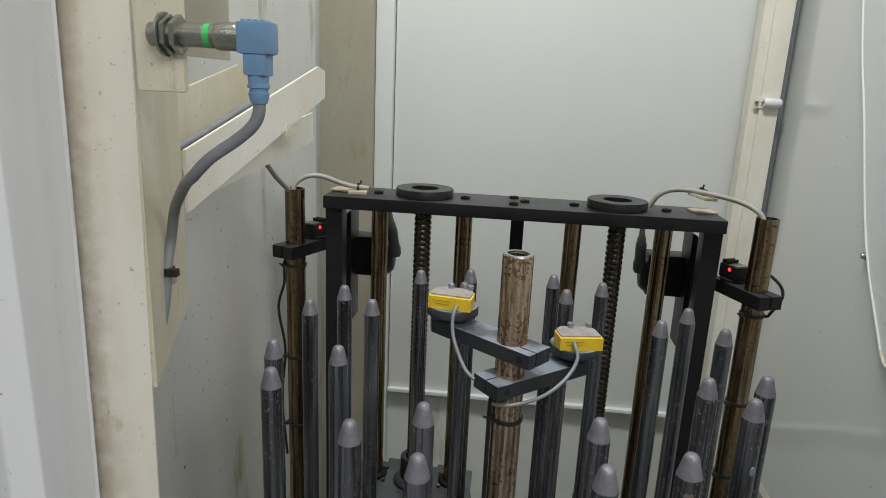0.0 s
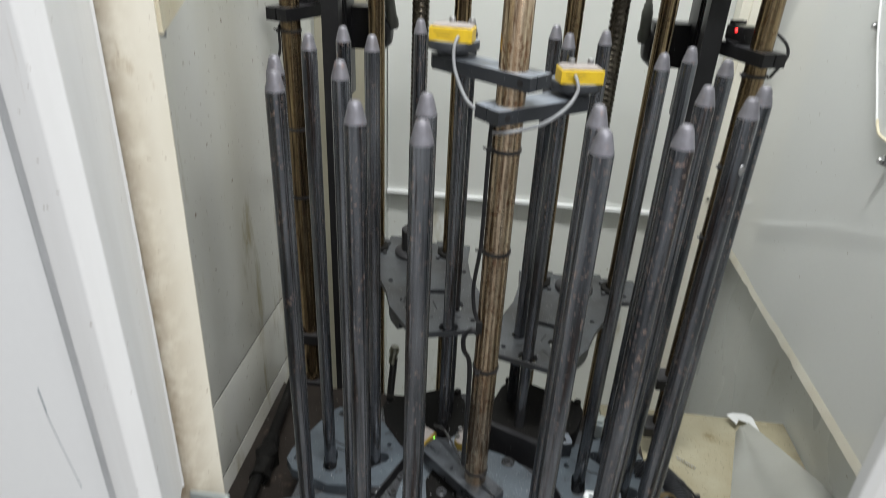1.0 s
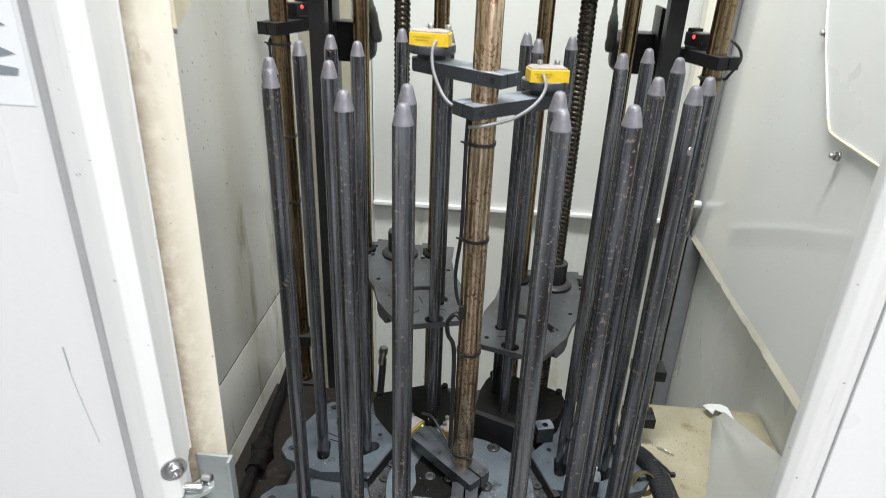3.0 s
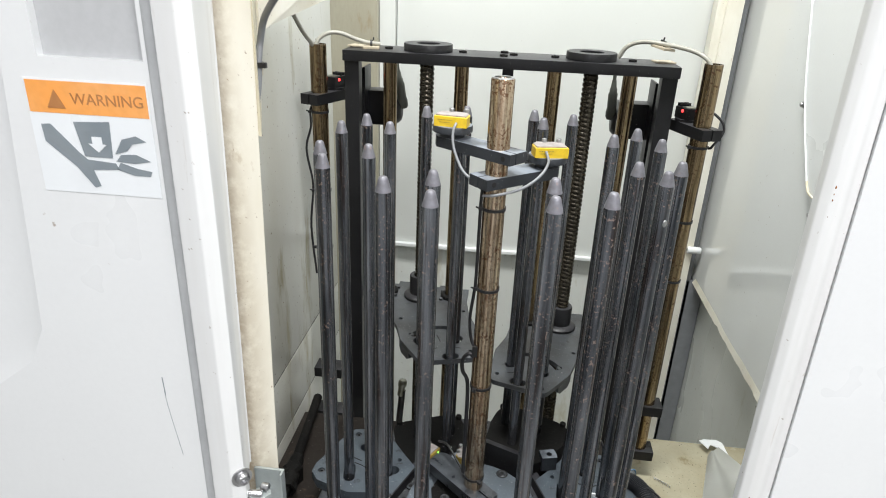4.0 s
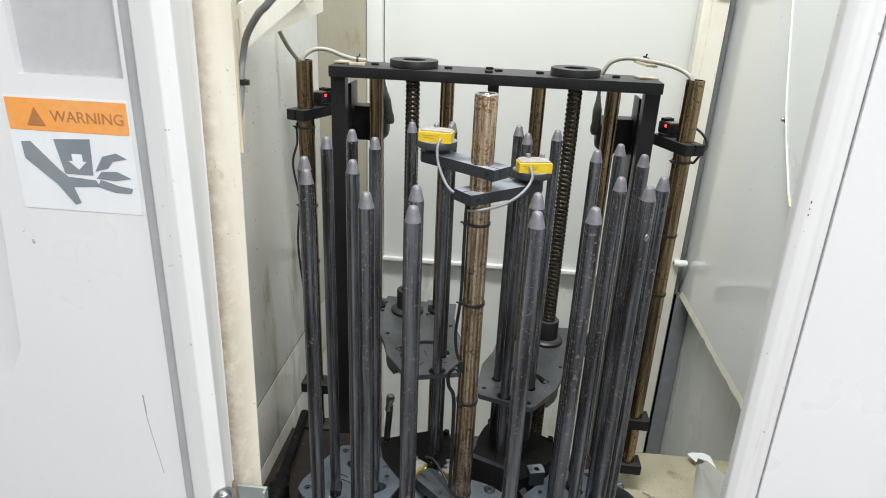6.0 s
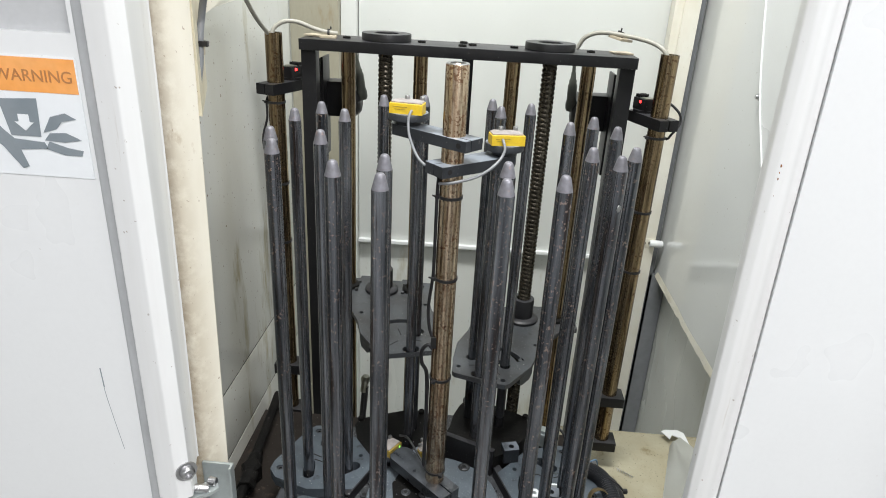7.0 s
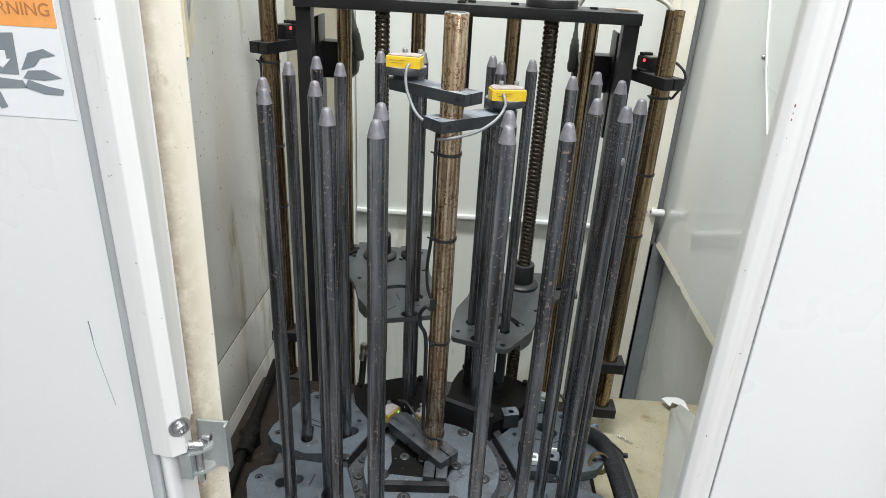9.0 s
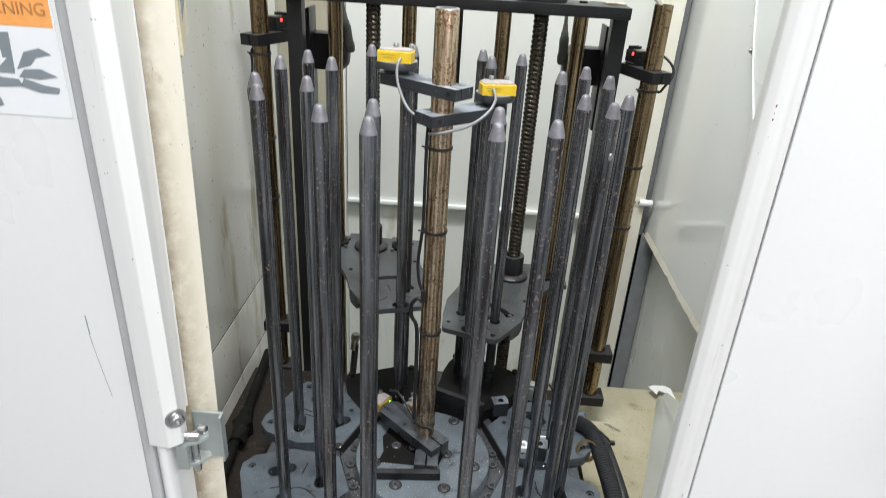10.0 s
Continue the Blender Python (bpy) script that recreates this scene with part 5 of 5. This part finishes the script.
lathe(bm, [(0, -0.02), (0.0064, -0.02), (0.006, -0.026), (0.0066, -0.0265), (0.0066, -0.0285), (0.0056, -0.029), (0.0056, -0.031), (0.0062, -0.0315), (0.006, -0.0335), (0.0048, -0.0375), (0, -0.0375)], 14, pose(0.0535, 0, 0))
part("elbow_plug", bm, BLUE, sw, "blue plastic elbow plug")
cable([(-0.165, -0.336, 1.0), (-0.1655, -0.336, 0.99), (-0.17, -0.336, 0.982), (-0.18, -0.336, 0.9735), (-0.198, -0.336, 0.961), (-0.213, -0.33, 0.948), (-0.229, -0.31, 0.939), (-0.254, -0.28, 0.916), (-0.2655, -0.267, 0.891), (-0.266, -0.274, 0.8716), (-0.266, -0.28, 0.8465), (-0.268, -0.286, 0.8216), (-0.27, -0.292, 0.79)], 0.0038, GREYPVC, "grey switch cable hanging along the bracket", 14)
cable([(-0.327, -0.16, 0.939), (-0.325, -0.131, 0.945), (-0.325, -0.059, 0.96), (-0.325, 0.035, 0.981), (-0.325, 0.06, 0.987)], 0.004, GREYPVC, "grey cable behind the bracket arm")
bm = B()
lathe(bm, [(0.0039, -0.003), (0.0058, -0.003), (0.0058, 0.003), (0.0039, 0.003)], 14, pose(-0.266, -0.2755, 0.866), closed=True)
box(bm, (-0.2595, -0.278, 0.866), (0.007, 0.006, 0.006), 0.001)
tagged(part("cable_tie", bm, RUBBER, None), "black cable tie round the switch cable", "cable tie")

# ---- hose and loose bits beside the turntable ----
hose = thing("corrugated_hose", "black corrugated hose beside the turntable", "hose")
bm = B()
pts = smooth_path([(0.285, 0.1, 0.0), (0.315, 0.1, 0.01), (0.345, 0.07, 0.008), (0.362, 0.0, -0.01), (0.372, -0.08, -0.03), (0.38, -0.17, -0.06), (0.385, -0.28, -0.08)], 30)
sweep(bm, pts, 0.0175, 16, 1, ribs=1)
part("corrugated_tube", bm, HOSE, hose)
bm = B()
sweep(bm, [(0.33, 0.11, -0.02), (0.365, 0.09, -0.012), (0.384, 0.01, -0.025), (0.396, -0.08, -0.045), (0.405, -0.18, -0.075), (0.41, -0.3, -0.1)], 0.012, 12, 5)
part("smooth_tube", bm, RUBBER, hose, "smooth black hose alongside")
bm = B()
sweep(bm, [(0.325, 0.075, -0.015), (0.345, 0.07, 0.02), (0.368, 0.06, 0.016), (0.38, 0.05, 0.008)], 0.0022, 6, 4)
box(bm, (0.383, 0.05, 0.008), (0.009, 0.008, 0.008), 0.002)
part("tie", bm, RUBBER, hose, "black cable tie")
bm = B()
lathe(bm, [(0.0195, -0.006), (0.0215, -0.006), (0.0225, 0), (0.0215, 0.006), (0.0195, 0.006), (0.0205, 0)], 28, pose(0.328, 0.03, 0.0, 62, 30, 0), closed=True)
tagged(part("brass_loop", bm, BRASS, None), "dull brass pipe loop beside the hose", "pipe loop")
nick = thing("bright_nick", "bright chipped spot on one dark pole", "chip mark", m=pose(0.229, -0.1363, 0.669, 0, 0, 22))
bm = B()
lathe(bm, [(0, -0.0002), (0.0042, -0.0002), (0.003, 0.0008), (0.0014, 0.0004), (0, 0.0009)], 9, pose(0, -0.01, 0, 90, 0, 0) @ Matrix.Diagonal((0.8, 1.3, 1, 1)))
part("mark", bm, STEEL, nick)
bm = B()
sweep(bm, [(0.444 + 0.0022 * k / 2 + 0.0, 0.331 - 0.0016 * k / 2 + 0.0035 * math.cos(k * math.pi / 2), -0.179 + 0.0035 * math.sin(k * math.pi / 2)) for k in range(34)], 0.0007, 5, 2)
tagged(part("coil_spring", bm, STEEL, None), "thin steel coil spring lying in the tray", "spring")
valve = thing("valve_block", "small silver valve block with black coil behind the turntable", "valve", m=pose(0.226, 0.205, 0, 0, 0, -20))
bm = B()
box(bm, (0, 0, 0.003), (0.03, 0.03, 0.032), 0.002)
box(bm, (0.004, -0.004, 0.023), (0.018, 0.018, 0.01), 0.002)
part("body", bm, ZINC, valve)
bm = B()
lathe(bm, [(0, -0.095), (0.014, -0.095), (0.014, -0.016), (0.011, -0.013), (0, -0.013)], 18, pose(0.004, 0, 0))
part("coil", bm, BLACK, valve, "black coil")
bm = B()
sweep(bm, [(0.012, 0.004, 0.02), (0.03, 0.008, 0.032), (0.052, 0.0, 0.02), (0.062, -0.01, -0.03)], 0.003, 8, 5)
part("wire", bm, RUBBER, valve, "thin black wire")
tag = thing("cable_tag", "white plastic cable tag with a blue edge", "tag", m=pose(0.334, 0.125, -0.03, 8, -14, 20))
bm = B()
sheet(bm, [(-0.008, 0), (0.008, 0), (0.01, 0.045), (0.006, 0.056), (-0.006, 0.056), (-0.01, 0.045)], [], -0.002, 0.002, YZ)
part("sheet", bm, PAPER, tag)
bm = B()
sweep(bm, [(0.0085, -0.0005, 0.0), (0.0108, -0.0005, 0.044), (0.0066, -0.0005, 0.057), (-0.0066, -0.0005, 0.057)], 0.0016, 6, 4)
part("edge", bm, BLUE, tag, "blue edge strip")
bm = B()
rng = random.Random(3)
for k in range(320):
    a, rr = rng.uniform(0, 6.283), rng.uniform(0.02, 0.34)
    s = rng.uniform(0.0005, 0.0015)
    x, y = CX + rr * math.cos(a), CY + rr * math.sin(a)
    z = 0.0045 if rr < 0.13 else (-0.0305 if rr < 0.152 else 0.0012)
    box(bm, (0, 0, 0), (s * 1.8, s, s * 0.6), 0, pose(x, y, z, rng.uniform(0, 40), rng.uniform(0, 40), rng.uniform(0, 360)))
tagged(part("metal_chips", bm, STEEL, None), "scattered bright metal chips on the turntable", "chips", kind="stuff")
